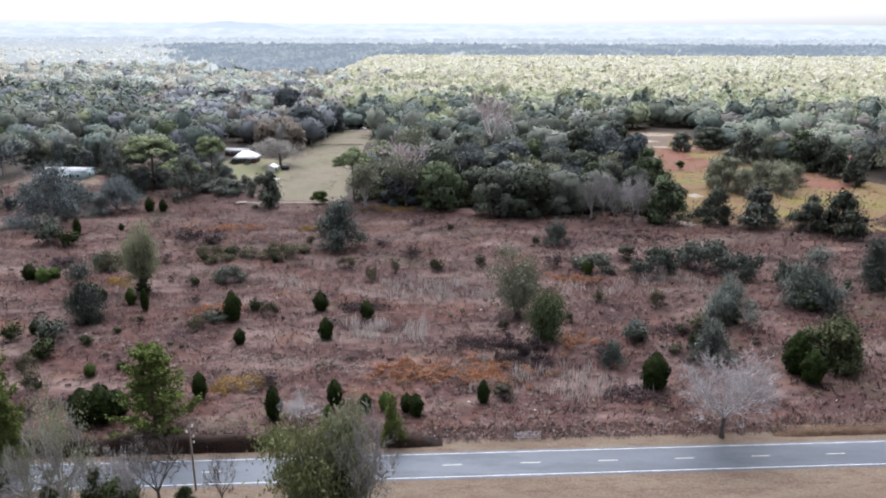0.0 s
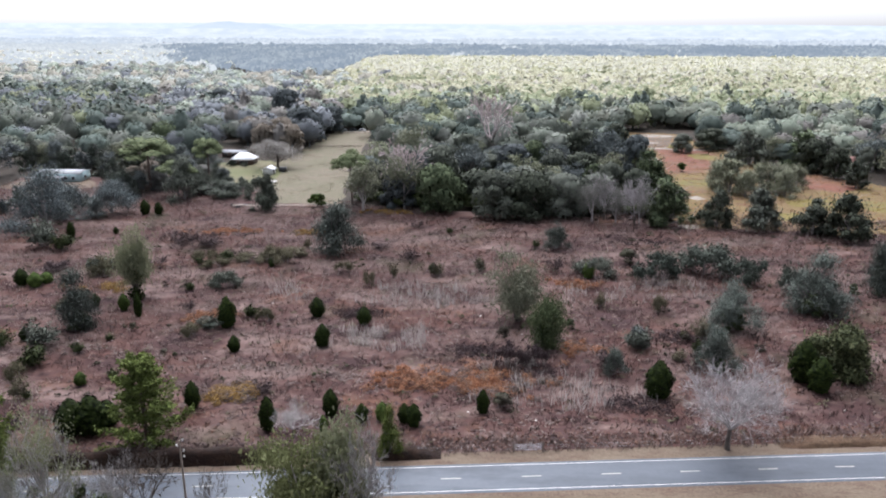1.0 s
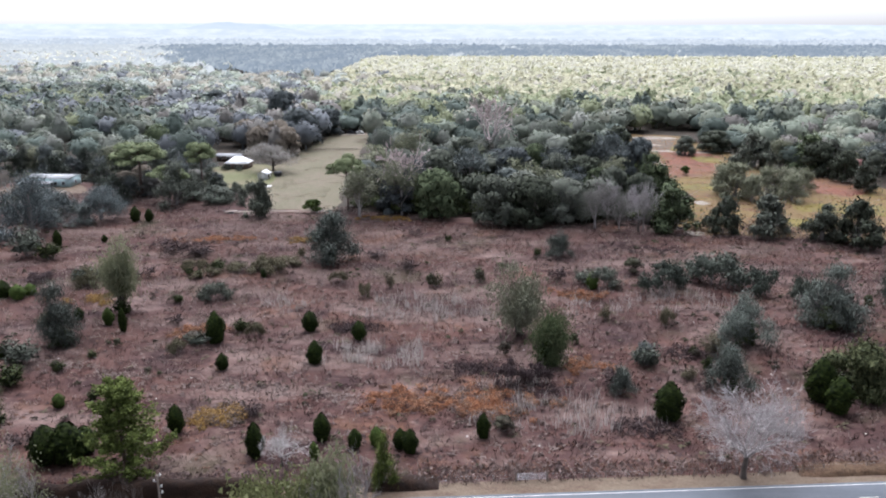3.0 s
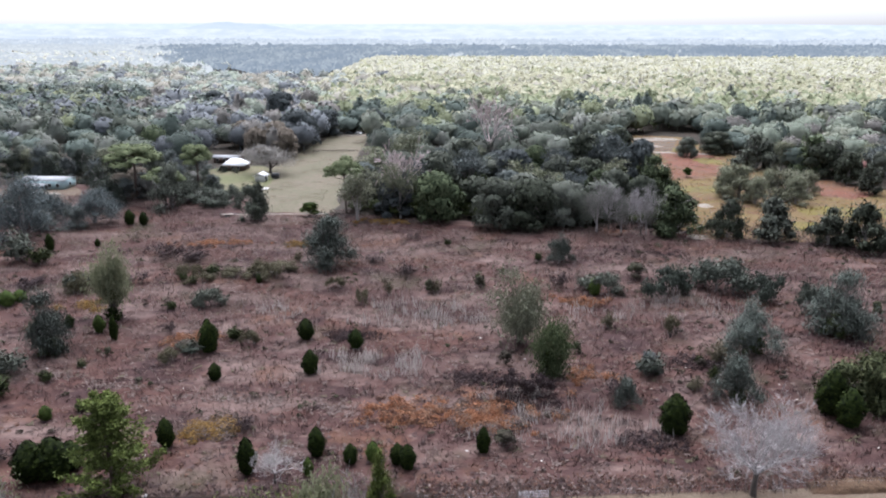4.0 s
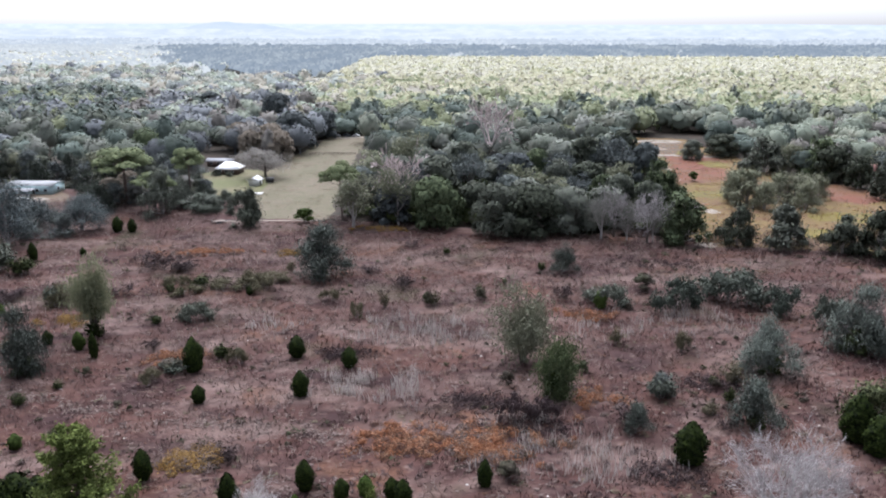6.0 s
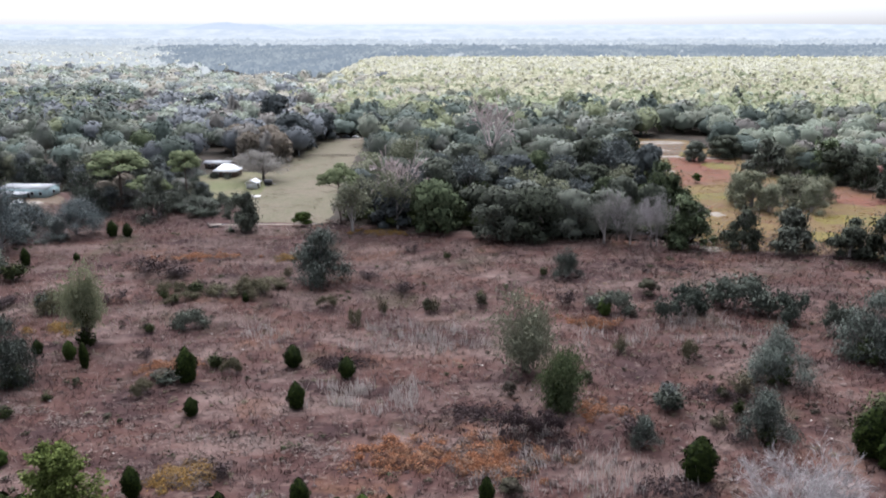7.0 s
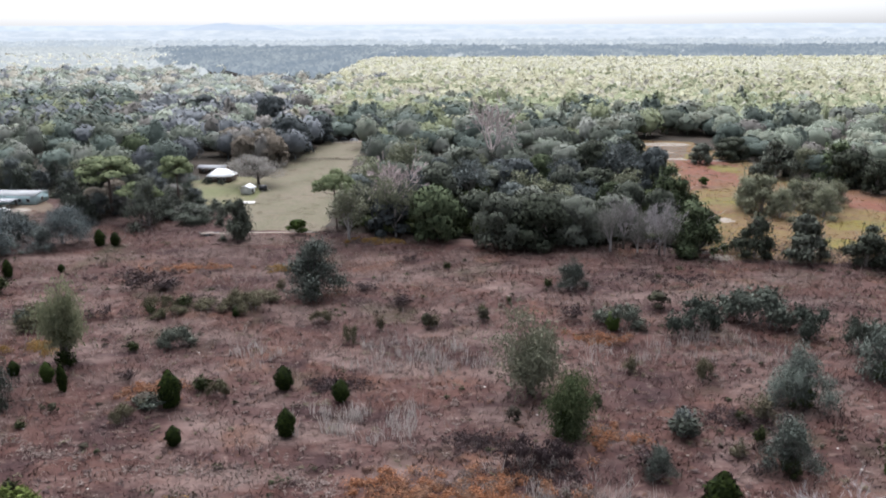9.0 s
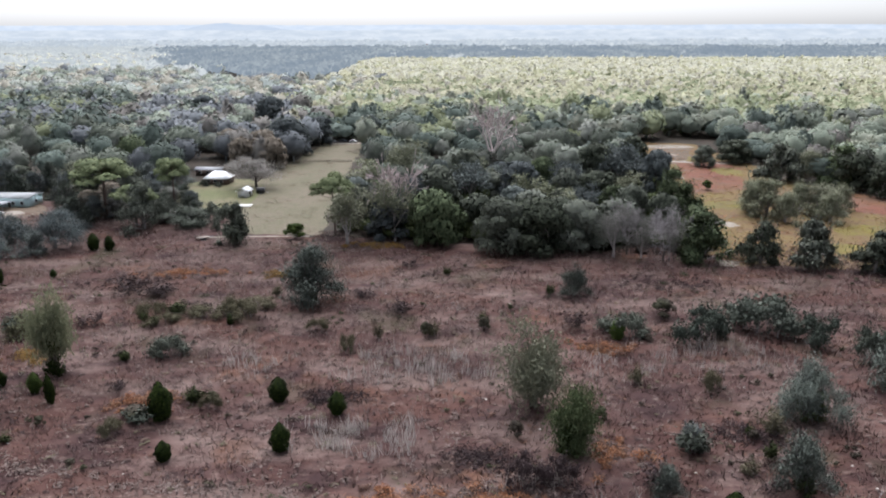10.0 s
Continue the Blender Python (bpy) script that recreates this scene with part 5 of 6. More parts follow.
for key, label, rows in (("shrub_olive", "loose pale olive shrub in the dry field", [(-82.6, 127.0, 5.6, 3.6), (-77.7, 118.9, 3.2, 4.2), (-94.8, 188.8, 10.0, 5.4), (-55.9, 147.6, 6.0, 3.2), (-69.6, 200.7, 8.4, 3.5), (-50.1, 201.4, 8.6, 4.6), (-41.7, 156.3, 4.8, 3.4), (-20.5, 181.1, 4.6, 3.7), (-14.5, 187.2, 2.2, 3.5), (37.1, 166.3, 2.7, 3.4), (50.8, 163.5, 5.7, 4.5), (55.4, 147.8, 4.2, 4.5), (46.8, 135.9, 2.8, 2.4), (-47.6, 200.1, 10.6, 3.8), (-42.4, 213.1, 2.4, 3.1), (-2.8, 188.4, 3.3, 3.3), (-89.6, 163.2, 7.4, 4.0), (-28.4, 191.7, 5.7, 3.4)]), ("shrub_dark", "small dark green shrub in the dry field", [(-83.3, 132.9, 6.0, 4.0), (-76.3, 118.9, 1.7, 1.9), (-64.4, 127.2, 2.4, 1.7), (-94.4, 141.8, 4.9, 3.9), (-65.9, 176.0, 2.4, 2.1), (-67.0, 194.8, 2.4, 2.2), (-70.3, 197.3, 2.4, 2.2), (-45.8, 158.8, 4.0, 2.6), (-76.3, 138.6, 2.6, 2.1), (-63.7, 201.8, 5.0, 2.9), (-65.9, 176.3, 1.9, 1.7), (-46.0, 158.9, 2.3, 2.3), (9.0, 193.7, 2.9, 3.6), (16.0, 204.0, 1.5, 1.6), (26.8, 214.8, 2.6, 2.6), (51.4, 146.7, 1.7, 2.4), (51.9, 140.4, 2.5, 3.3), (-115.7, 211.9, 7.4, 5.3), (-72.5, 145.0, 2.2, 1.4), (0.9, 230.2, 2.5, 2.3)]),
                         ("shrub_dry", "low purple-brown leafless shrub in the dry field", [(-73.9, 109.6, 4.9, 3.1), (-68.8, 112.6, 5.0, 2.7), (-34.1, 121.2, 4.3, 3.1), (-61.8, 162.5, 3.9, 2.9), (-82.6, 218.2, 9.7, 4.1), (-10.2, 237.3, 4.2, 2.7), (-11.0, 202.9, 6.7, 3.8), (29.7, 193.0, 5.8, 4.7), (32.3, 132.3, 5.7, 5.5), (-81.5, 194.7, 5.9, 3.1), (-73.5, 214.3, 8.1, 2.7), (-73.0, 215.2, 7.4, 2.8), (-20.5, 214.7, 6.5, 2.4), (48.2, 131.2, 3.4, 2.5)]), ("shrub_grey", "soft grey-green shrub in the dry field", [(-85.9, 141.9, 7.3, 5.2), (-95.5, 189.7, 6.2, 4.4), (40.1, 142.1, 5.9, 4.6), (-123.2, 213.9, 9.7, 8.3), (-149.1, 256.4, 13.5, 9.8), (-52.6, 152.2, 6.3, 2.0)])):
    for x, y, w, h in rows:
        plant("thicket_weed" if key == "shrub_olive" and w > 4.5 else key, "shrub", x, y, w, h, label, "shrub", "shrubs in the field")
YPINES = [(-48.8, 104.5, 10.9, 16.1), (-67.4, 94.3, 6.1, 12.6), (-73.1, 100.4, 7.8, 19.4)]
for x, y, w, h in YPINES:
    w *= 1.15
    plant("young_pine", "young_pine", x, y, w, h, "bright lime-green young pine beside the road", "tree", "young pines")
FIELDTREES = [(-76.8, 169.7, 10.0, 18.1), (-33.1, 209.5, 16.5, 14.8), (16.1, 157.1, 12.5, 15.5), (20.3, 141.7, 8.4, 13.2)]
for i, (x, y, w, h) in enumerate(FIELDTREES):
    plant(("willow_top", "airy_field", "wispy", "green_column")[i], "tree", x, y, w, h, ("slender pale tree with ivy-dark stem in the field", "ragged grey-green tree in the field", "slender pale green tree in the field", "slender darker green tree in the field")[i], "tree", "trees in the field")
GREYTREES = [(-82.4, 151.2, 11.8, 12.7), (63.4, 153.1, 12.4, 11.5), (87.5, 163.7, 16.2, 13.4), (110.0, 176.3, 11.4, 13.5), (52.7, 132.3, 9.8, 8.8), (32.5, 130.4, 5.8, 5.5), (33.3, 214.6, 9.0, 8.5), (40.5, 143.7, 5.7, 4.4)]
for i, (x, y, w, h) in enumerate(GREYTREES):
    plant("field_grey" if i != 7 else "ragged_grey", "grey_tree", x, y, w, h, "ragged grey-green thin-leaved tree in the field", "tree", "grey trees in the field")
for x, y, w, h in ((-81.6, 150.2, 5.5, 4.6), (64.2, 152.2, 6.5, 6.0), (86.0, 162.6, 8.0, 5.5), (91.0, 163.4, 6.0, 4.5), (53.4, 131.4, 4.5, 3.8), (110.6, 175.4, 6.0, 5.0), (-33.6, 208.4, 4.5, 5.5)):
    plant("dark_bush", "shrub", x, y, w, h, "dark evergreen shrub at the foot of a grey tree", "shrub", "shrubs in the field")
x, y, w, h = 77.5, 130.8, 15.5, 11.0
plant("near_ragged", "oak", x, y, w, h, "broad ragged dark olive oak beside the field's cedars", "tree", "trees in the field")
THICKETS = [(56.4, 185.5, 13.6, 7.6), (71.1, 191.3, 20.3, 7.8), (80.8, 184.5, 10.6, 6.3), (39.7, 189.4, 11.4, 5.2), (-57.5, 179.0, 9.4, 4.3), (86.8, 176.0, 10.0, 7.6), (12.2, 133.1, 6.8, 4.9), (17.3, 133.7, 6.8, 4.4), (-65.7, 196.6, 9.7, 3.3), (-55.2, 199.3, 12.9, 4.0), (-45.5, 207.6, 11.7, 3.5), (-107.7, 191.0, 9.4, 3.3), (-95.3, 191.2, 12.5, 4.9)]
for i, (x, y, w, h) in enumerate(THICKETS):
    dry = i in (6, 7, 11)
    plant("thicket_dry" if dry else "thicket_weed" if i > 7 else "thicket", "thicket", x, y, w, h * (0.75 if i > 7 else 1), "low brown leafless thicket" if dry else "low grey-green tangled thicket", "shrub", "thickets in the field")

# beside the road
BARE = [(45.2, 103.8, 15.9, 15.0), (-25.4, 106.4, 6.5, 6.5)]
for i, (x, y, w, h) in enumerate(BARE):
    plant("big_bare" if i == 0 else "small_bare", "bare_tree", x, y, w, h, ("wide leafless silver-grey tree at the road's edge", "small leafless silver-grey tree near the bank")[i], "tree", "bare trees")
ROADTREES = [(-15.2, 81.4, 14.6, 17.8)]
for x, y, w, h in ROADTREES:
    plant("road_tree", "roadside_tree", x - 3.2, y + 0.3, w * 0.72, h * 0.84, "olive-green leafy tree south of the road", "tree", "roadside trees", 0)
    plant("roadside_bush", "roadside_bush", x - 3.6, y - 0.6, w * 0.5, h * 0.5, "olive-green bush among bare trees south of the road", "bush", "roadside bushes")
    plant("willow_pale", "roadside_tree", x + 1.0, y + 1.0, w * 0.62, h * 0.92, "slender grey-green willowy tree south of the road", "tree", "roadside trees")
    plant("white_bare", "bare_tree", x + 2.6, y - 0.6, w * 0.5, h * 0.84, "pale leafless tree among willowy branches", "tree", "bare trees")
    plant("white_bare", "bare_tree", x + 4.4, y + 0.6, w * 0.4, h * 0.93, "pale leafless tree among willowy branches", "tree", "bare trees")
    plant("dark_bush", "roadside_bush", x + 0.8, y - 0.9, w * 0.42, h * 0.5, "dark green bush under willowy trees", "bush", "roadside bushes")
ROADBARE = [(-53.3, 82.2, 7.8, 16.6), (-40.1, 82.9, 7.9, 14.6), (-31.6, 83.6, 4.8, 9.9), (-47.5, 82.9, 6.3, 9.9), (-43.1, 81.7, 5.5, 12.4), (-58.2, 82.1, 5.5, 11.5)]
for i, (x, y, w, h) in enumerate(ROADBARE):
    dark = i in (1, 2)
    plant("dark_bare" if dark else "white_bare", "bare_tree", x, y, w, h, "thin leafless dark-twigged tree south of the road" if dark else "thin leafless pale tree south of the road", "tree", "bare trees")
ROADAIRY = [(-52.3, 81.0, 9.2, 19.4), (-57.4, 82.1, 4.7, 10.7)]
for x, y, w, h in ROADAIRY:
    plant("airy_thin", "roadside_tree", x, y, w, h, "pale-limbed tree with thin olive leaves south of the road", "tree", "roadside trees")
ROADBUSH = [(-55.0, 82.8, 4.8, 7.2), (-47.8, 81.6, 5.5, 8.0), (-62.0, 83.3, 4.8, 6.4), (-37.0, 84.2, 3.2, 3.7), (-44.9, 80.5, 8.5, 7.1)]
for x, y, w, h in ROADBUSH:
    plant("dark_bush", "roadside_bush", x, y, w, h, "dark green bush under bare trees south of the road", "bush", "roadside bushes")
SAPLING = [(-9.2, 101.4, 4.8, 8.2)]
for x, y, w, h in SAPLING:
    plant("sapling", "sapling", x, y, w, h, "light green leafy sapling at the road's edge", "tree")

# the woods: the trees at their edge, then the rest
EDGE = [(-3.4, 255.7, 17.6, 19.4), (16.9, 246.6, 15.4, 18.2), (28.1, 246.8, 21.2, 18.2), (41.3, 250.1, 16.8, 16.1), (74.5, 238.0, 17.7, 16.4), (90.9, 236.2, 11.9, 13.4), (104.8, 233.6, 14.1, 14.8), (119.6, 228.5, 12.2, 12.3), (128.6, 223.5, 15.4, 15.5), (-65.6, 257.1, 12.7, 14.9), (-48.6, 265.1, 7.1, 5.6), (-101.8, 273.1, 16.1, 19.9), (-135.4, 230.9, 25.9, 22.4), (-120.9, 250.4, 20.0, 14.1), (-30.7, 255.2, 14.0, 18.4), (-15.8, 259.6, 12.5, 19.7), (115.6, 290.0, 18.2, 16.0), (133.9, 290.3, 18.2, 13.8), (108.7, 337.0, 4.7, 4.7), (125.3, 388.7, 11.8, 11.3), (143.6, 396.4, 18.8, 13.4)]
FORM = ("oak_green", "hedge_oak", "hedge_oak", "hedge_oak", "edge_oak_green", "edge_oak", "edge_oak", "edge_oak", "edge_oak", "edge_oak", "bush_green", "ragged", "big_grey", "big_grey", "mossy_green", "mossy_green", "ragged_willow", "ragged_willow", "bush_green", "oak", "oak")
for i, (x, y, w, h) in enumerate(EDGE):
    if i in (5, 6, 7, 8):
        w, h = w * 1.08, h * 1.1
    if i in (1, 2, 3):
        w, h = w * 1.12, h * 1.04
    plant(FORM[i], "bush" if "bush" in FORM[i] else "oak" if "oak" in FORM[i] else "grey_tree", x, y + 0.3 * w, w, h - 0.09 * w,
          "dark green bush in the open" if "bush" in FORM[i] else "dark rounded oak at the edge of the wood" if "oak" in FORM[i] else "thin grey-green tree at the edge of the wood",
          "bush" if "bush" in FORM[i] else "tree", "trees at the wood's edge")
MIDRIGHT = [(111.0, 295.1, 13.6, 14.4), (118.5, 283.0, 12.2, 13.5), (130.0, 297.6, 11.6, 13.6), (134.2, 283.3, 13.0, 13.9), (146.8, 301.2, 11.9, 11.9)]
for x, y, w, h in MIDRIGHT:
    plant("ragged_willow", "grey_tree", x, y + 0.3 * w, w, h - 0.09 * w, "pale green thin-leaved tree in the meadow", "tree", "trees in the meadow")
RIGHTFRONT = [(147.6, 352.9, 22.8, 17.4), (157.7, 350.3, 15.4, 16.2), (167.6, 340.1, 22.9, 17.3), (172.6, 320.1, 13.5, 15.5), (171.4, 300.3, 12.2, 14.2), (188.2, 361.7, 18.6, 13.5), (203.1, 354.9, 18.2, 13.8)]
for i, (x, y, w, h) in enumerate(RIGHTFRONT):
    plant(("edge_oak", "ragged_willow", "edge_oak_green", "edge_dark", "edge_dark", "edge_oak", "ragged_willow")[i], "oak", x, y + 0.25 * w, w, h, "rounded dark-based oak beyond the orange meadow", "tree", "trees beyond the meadow")
for x, y, w, h in ((81.5, 281, 15, 15), (84, 306, 15, 15), (79.5, 263, 13, 13)):
    plant("edge_oak_green", "oak", x, y, w, h, "green rounded oak at the meadow's side of the wood", "tree", "trees at the wood's edge")
EDGEBARE = [(54.6, 247.3, 9.8, 15.9), (63.6, 240.0, 11.5, 16.5), (-15.9, 272.9, 15.2, 17.3), (21.6, 374.5, 16.8, 23.5)]
for x, y, w, h in EDGEBARE:
    snag = w > 14
    plant("snag" if snag else "bare", "bare_tree", x, y + 2, w, h * (1.45 if snag else 1.0), "leafless pinkish tree standing above the wood" if snag else "leafless pale grey tree at the edge of the wood", "tree", "bare trees")
EDGEGREY = [(50.0, 245.5, 10.4, 15.0), (57.9, 244.2, 7.5, 12.1), (65.4, 241.7, 5.5, 14.0), (-20.3, 279.7, 10.4, 14.8), (-8.7, 273.0, 8.0, 12.4)]
for x, y, w, h in EDGEGREY:
    plant("airy_grey", "grey_tree", x, y + 1, w, h, "pale grey thin-leaved tree at the edge of the wood", "tree", "trees at the wood's edge")
PINES = [(-120.9, 293.9, 20.8, 20.8), (-99.0, 301.1, 12.2, 19.6), (-105.5, 281.3, 14.0, 14.3)]
for x, y, w, h in PINES:
    plant("pine", "pine", x, y, w, h, "tall flat-topped pine with bare stems near the homestead", "tree", "tall pines")
HOMETREES = [(-88.5, 278.9, 20.0, 8.6), (-136.8, 250.1, 24.1, 13.7), (-125.5, 268.3, 17.3, 9.4), (-144.0, 322.7, 22.0, 18.5), (-80.5, 341.0, 20.0, 14.0), (-185.0, 334.2, 16.7, 14.5)]
for i, (x, y, w, h) in enumerate(HOMETREES):
    k = ("ragged", "big_grey", "big_grey", "ragged_willow", "home_tan", "ragged_willow")[i]
    plant(k, "oak" if "oak" in k else "grey_tree", x, y + 0.25 * w, w, h - 0.08 * w, "dark oak near the homestead" if k == "oak" else "grey-green thin-leaved tree near the homestead" if "tan" not in k else "pale tan-grey winter tree beside the farmhouse", "tree", "homestead trees")
rh = rng_of(79)
for k in range(25):
    x, y = (rh.uniform(-196, -122), rh.uniform(236, 284)) if k < 18 else (rh.uniform(-126, -90), rh.uniform(286, 326))
    if k < 18 and y < 236 + (x + 122) * -0.05 + 8:
        y += 12
    w = rh.uniform(8, 14) if k < 18 else rh.uniform(6, 11)
    w = w * 0.5 if k < 18 and x < -138 and y > 250 else w
    plant(("ragged_grey", "ragged", "ragged_grey", "rust_oak")[k % 4], "grey_tree", x, y, w, w * rh.uniform(0.7, 1.0), "grey-green thin-leaved tree near the homestead", "tree", "homestead trees")
for x, y, w, h in ((-129.0, 299.0, 11, 9), (-130, 318, 10, 8), (-97, 388, 15, 15), (-83, 388, 16, 15), (-92, 408, 17, 16), (-112, 420, 16, 15)):
    plant("tan_oak", "tan_tree", x, y, w, h, "tan-leaved winter tree near the houses", "tree", "tan trees")

for x, y, w, h in ((-114, 346, 12, 10), (-120, 334, 11, 9), (-112, 331, 9, 7), (-126, 344, 13, 11), (-104, 326, 8, 6), (-118, 356, 13, 12), (-101, 317, 8, 5.5), (-96, 307, 8, 5.5), (-91, 299, 9, 5.5), (-107, 312, 9, 7), (-99, 298, 9, 6), (-93, 289, 9, 6), (-86, 284, 8, 5), (-104, 302, 10, 7.5), (-112, 306, 10, 8), (-88, 291, 7, 4.5), (-84, 282, 7, 5), (-80, 289, 6, 4.5), (-77, 277, 5, 4), (-85, 298, 7, 5), (-103, 347, 5, 3.2), (-97, 346, 4, 2.6), (-81, 303, 5, 3.5)):
    plant("ragged_grey" if x < -113 else "ragged", "grey_tree", x, y, w, h, "grey-green thin-leaved tree beside the farmhouse", "tree", "homestead trees")

for k in range(34):
    zone = k % 3
    x, y = ((rh.uniform(-190, -128), rh.uniform(262, 288)), (rh.uniform(-152, -138), rh.uniform(300, 334)), (rh.uniform(-196, -146), rh.uniform(324, 344)))[zone]
    w = rh.uniform(5, 8) if zone == 0 else rh.uniform(9, 14)
    plant(("ragged", "edge_dark", "ragged", "ragged_grey")[k % 4], "oak" if k % 4 == 1 else "grey_tree", x, y, w, w * rh.uniform(0.6, 0.8) if zone == 0 else w * rh.uniform(0.8, 1.1), "dark low tree round the mobile home", "tree", "homestead trees")

CLEAR = [(-116, -78, 340, 376), (-86, -72, 300, 338), (-192, -140, 280, 326)]
WOOD = [(-32, 270), (-20, 266), (30, 260), (84, 254), (84, 285), (92, 359), (100, 440), (-34, 440), (-35, 400), (-36, 340), (-35, 292)]
LEFT = [(-330, 262), (-192, 262), (-190, 336), (-150, 338), (-112, 326), (-110, 372), (-78, 370), (-74, 400), (-74, 440), (-330, 440)]
RIGHT = [(126, 474), (146, 460), (152, 400), (157, 352), (168, 336), (178, 320), (205, 296), (230, 284), (340, 280), (340, 474)]
r = rng_of(77)
BACK = []
for region, step, mix, label in ((WOOD, 15.5, ("oak", "grey_oak", "tall_oak", "oak_green", "mossy_green", "oak", "mossy", "oak"), "dark rounded oak in the wood"),
                                 (LEFT, 15.5, ("oak", "mossy", "tall_oak", "grey_oak", "rust_oak", "pine", "oak", "oak_green"), "grey-green tree among the homestead's woods"),
                                 (RIGHT, 15.5, ("oak", "mossy_green", "oak_green", "oak", "mossy", "tall_oak"), "rounded oak beyond the orange meadow")):
    gx, gy = jitter_grid(r, -330, 345, 246, 476, step)
    ok = inside(gx, gy, region)
    for a in CLEAR:
        ok &= ~((gx > a[0] - 4) & (gx < a[1] + 4) & (gy > a[2] - 4) & (gy < a[3] + 3))
    ok &= np.abs(gx) < 0.62 * gy + 12
    for x, y in zip(gx[ok], gy[ok]):
        if y > 352 + 6 * math.sin(x * 0.1):
            if r.uniform() < 0.8:
                BACK.append((float(x), float(y)))
            continue
        k = mix[int(r.integers(len(mix)))]
        w = r.uniform(10, 18) * (0.78 if k in ("pine", "tall_oak") else 1)
        h = (4.5 + w * r.uniform(0.35, 0.95)) * (1.3 if k in ("pine", "tall_oak") else 1)
        plant(k, {"pine": "pine", "mossy": "grey_tree", "mossy_green": "grey_tree"}.get(k, "oak"), float(x), float(y), w, h, {"pine": "tall pine standing above the wood", "mossy": "grey thin-leaved tree in the wood", "mossy_green": "pale green thin-leaved tree in the wood"}.get(k, label), "tree", "trees of the wood")

# dark leaf mass added to blacken the shaded hollows under the oaks
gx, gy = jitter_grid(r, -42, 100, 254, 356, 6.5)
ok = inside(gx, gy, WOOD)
canopy("understory", gx[ok], gy[ok], (6, 9), (2.5, 5.5), 130, "dark_oak", "dark leaf mass added beneath the oaks to deepen their shade", 0.0, 8, 0.0)
# far woods
bx, by = np.array(BACK).T
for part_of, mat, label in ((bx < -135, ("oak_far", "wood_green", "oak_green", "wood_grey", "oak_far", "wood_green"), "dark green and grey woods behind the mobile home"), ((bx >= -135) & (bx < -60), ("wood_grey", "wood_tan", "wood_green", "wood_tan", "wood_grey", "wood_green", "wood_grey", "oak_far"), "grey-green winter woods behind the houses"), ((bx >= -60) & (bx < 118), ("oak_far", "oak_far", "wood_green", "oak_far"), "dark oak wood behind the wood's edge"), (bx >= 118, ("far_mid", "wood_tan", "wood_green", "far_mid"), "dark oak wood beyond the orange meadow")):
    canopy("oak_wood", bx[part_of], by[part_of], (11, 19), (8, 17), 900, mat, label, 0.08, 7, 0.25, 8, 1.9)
r = rng_of(78)
gx, gy = jitter_grid(r, -420, 420, 442, 640, 11.0)
ok = (np.abs(gx) < 0.63 * gy + 15) & ~inside(gx, gy, PASTURE) & ~inside(gx, gy, ORANGE) & ~inside(gx, gy, RIGHT) & ((gx < -74) | (gx > -44) | (gy > 474))
blend = r.normal(0, 45, len(gx))
ok &= gy < 535 + blend + 40 * waves(gx, gy, 41, 160) + np.where(gx < -100, 80, 0)
west = gx < -80 + 25 * waves(gx, gy, 46, 60)
deep = west & (gx < -0.42 * gy + 25 * waves(gx, gy, 49, 90))
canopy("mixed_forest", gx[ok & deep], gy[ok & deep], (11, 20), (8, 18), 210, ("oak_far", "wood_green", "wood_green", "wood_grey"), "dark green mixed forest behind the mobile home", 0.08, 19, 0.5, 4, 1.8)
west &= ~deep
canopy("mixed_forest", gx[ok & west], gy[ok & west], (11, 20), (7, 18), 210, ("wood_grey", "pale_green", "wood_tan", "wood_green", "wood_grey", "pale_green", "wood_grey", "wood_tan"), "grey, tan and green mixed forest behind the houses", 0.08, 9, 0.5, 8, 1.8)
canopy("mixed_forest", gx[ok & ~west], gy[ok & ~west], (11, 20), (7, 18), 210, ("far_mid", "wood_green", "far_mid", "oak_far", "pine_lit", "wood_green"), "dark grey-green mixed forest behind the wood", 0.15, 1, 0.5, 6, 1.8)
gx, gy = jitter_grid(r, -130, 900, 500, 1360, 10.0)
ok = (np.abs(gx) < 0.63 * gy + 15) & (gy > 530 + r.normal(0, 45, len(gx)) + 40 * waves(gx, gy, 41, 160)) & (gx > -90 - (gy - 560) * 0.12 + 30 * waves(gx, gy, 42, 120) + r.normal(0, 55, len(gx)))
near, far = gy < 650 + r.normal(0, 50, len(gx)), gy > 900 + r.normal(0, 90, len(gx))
# painted brighter by distance: green, then sunlit, then hazy
for zone, mats, label in ((near, ("pine_lit", "far_mid", "pine_lit", "far_lit"), "green pines at the front of the plantation"), (~near & ~far, ("far_lit", "pine_lit", "far_lit", "far_lit", "pale_tan", "far_lit"), "yellow-green pine forest reaching far back, sunlight painted in"),
                          (far & ~near, ("far_haze_lit", "far_lit", "far_haze_lit"), "yellow-green pine forest in the distance, paled with painted haze")):
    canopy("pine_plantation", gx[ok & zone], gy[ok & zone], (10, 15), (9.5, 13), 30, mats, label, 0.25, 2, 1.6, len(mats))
gx, gy = jitter_grid(r, -1150, 0, 585, 1080, 13.5)
ok = (np.abs(gx) < 0.63 * gy + 15) & (gx < -85 - (gy - 560) * 0.12 + 30 * waves(gx, gy, 42, 120) + r.normal(0, 55, len(gx))) & ~((gy > 900) & (gx > -0.32 * gy))
deep = (gx < -0.42 * gy + 25 * waves(gx, gy, 49, 90)) & (gy < 740 + 40 * waves(gx, gy, 52, 120))
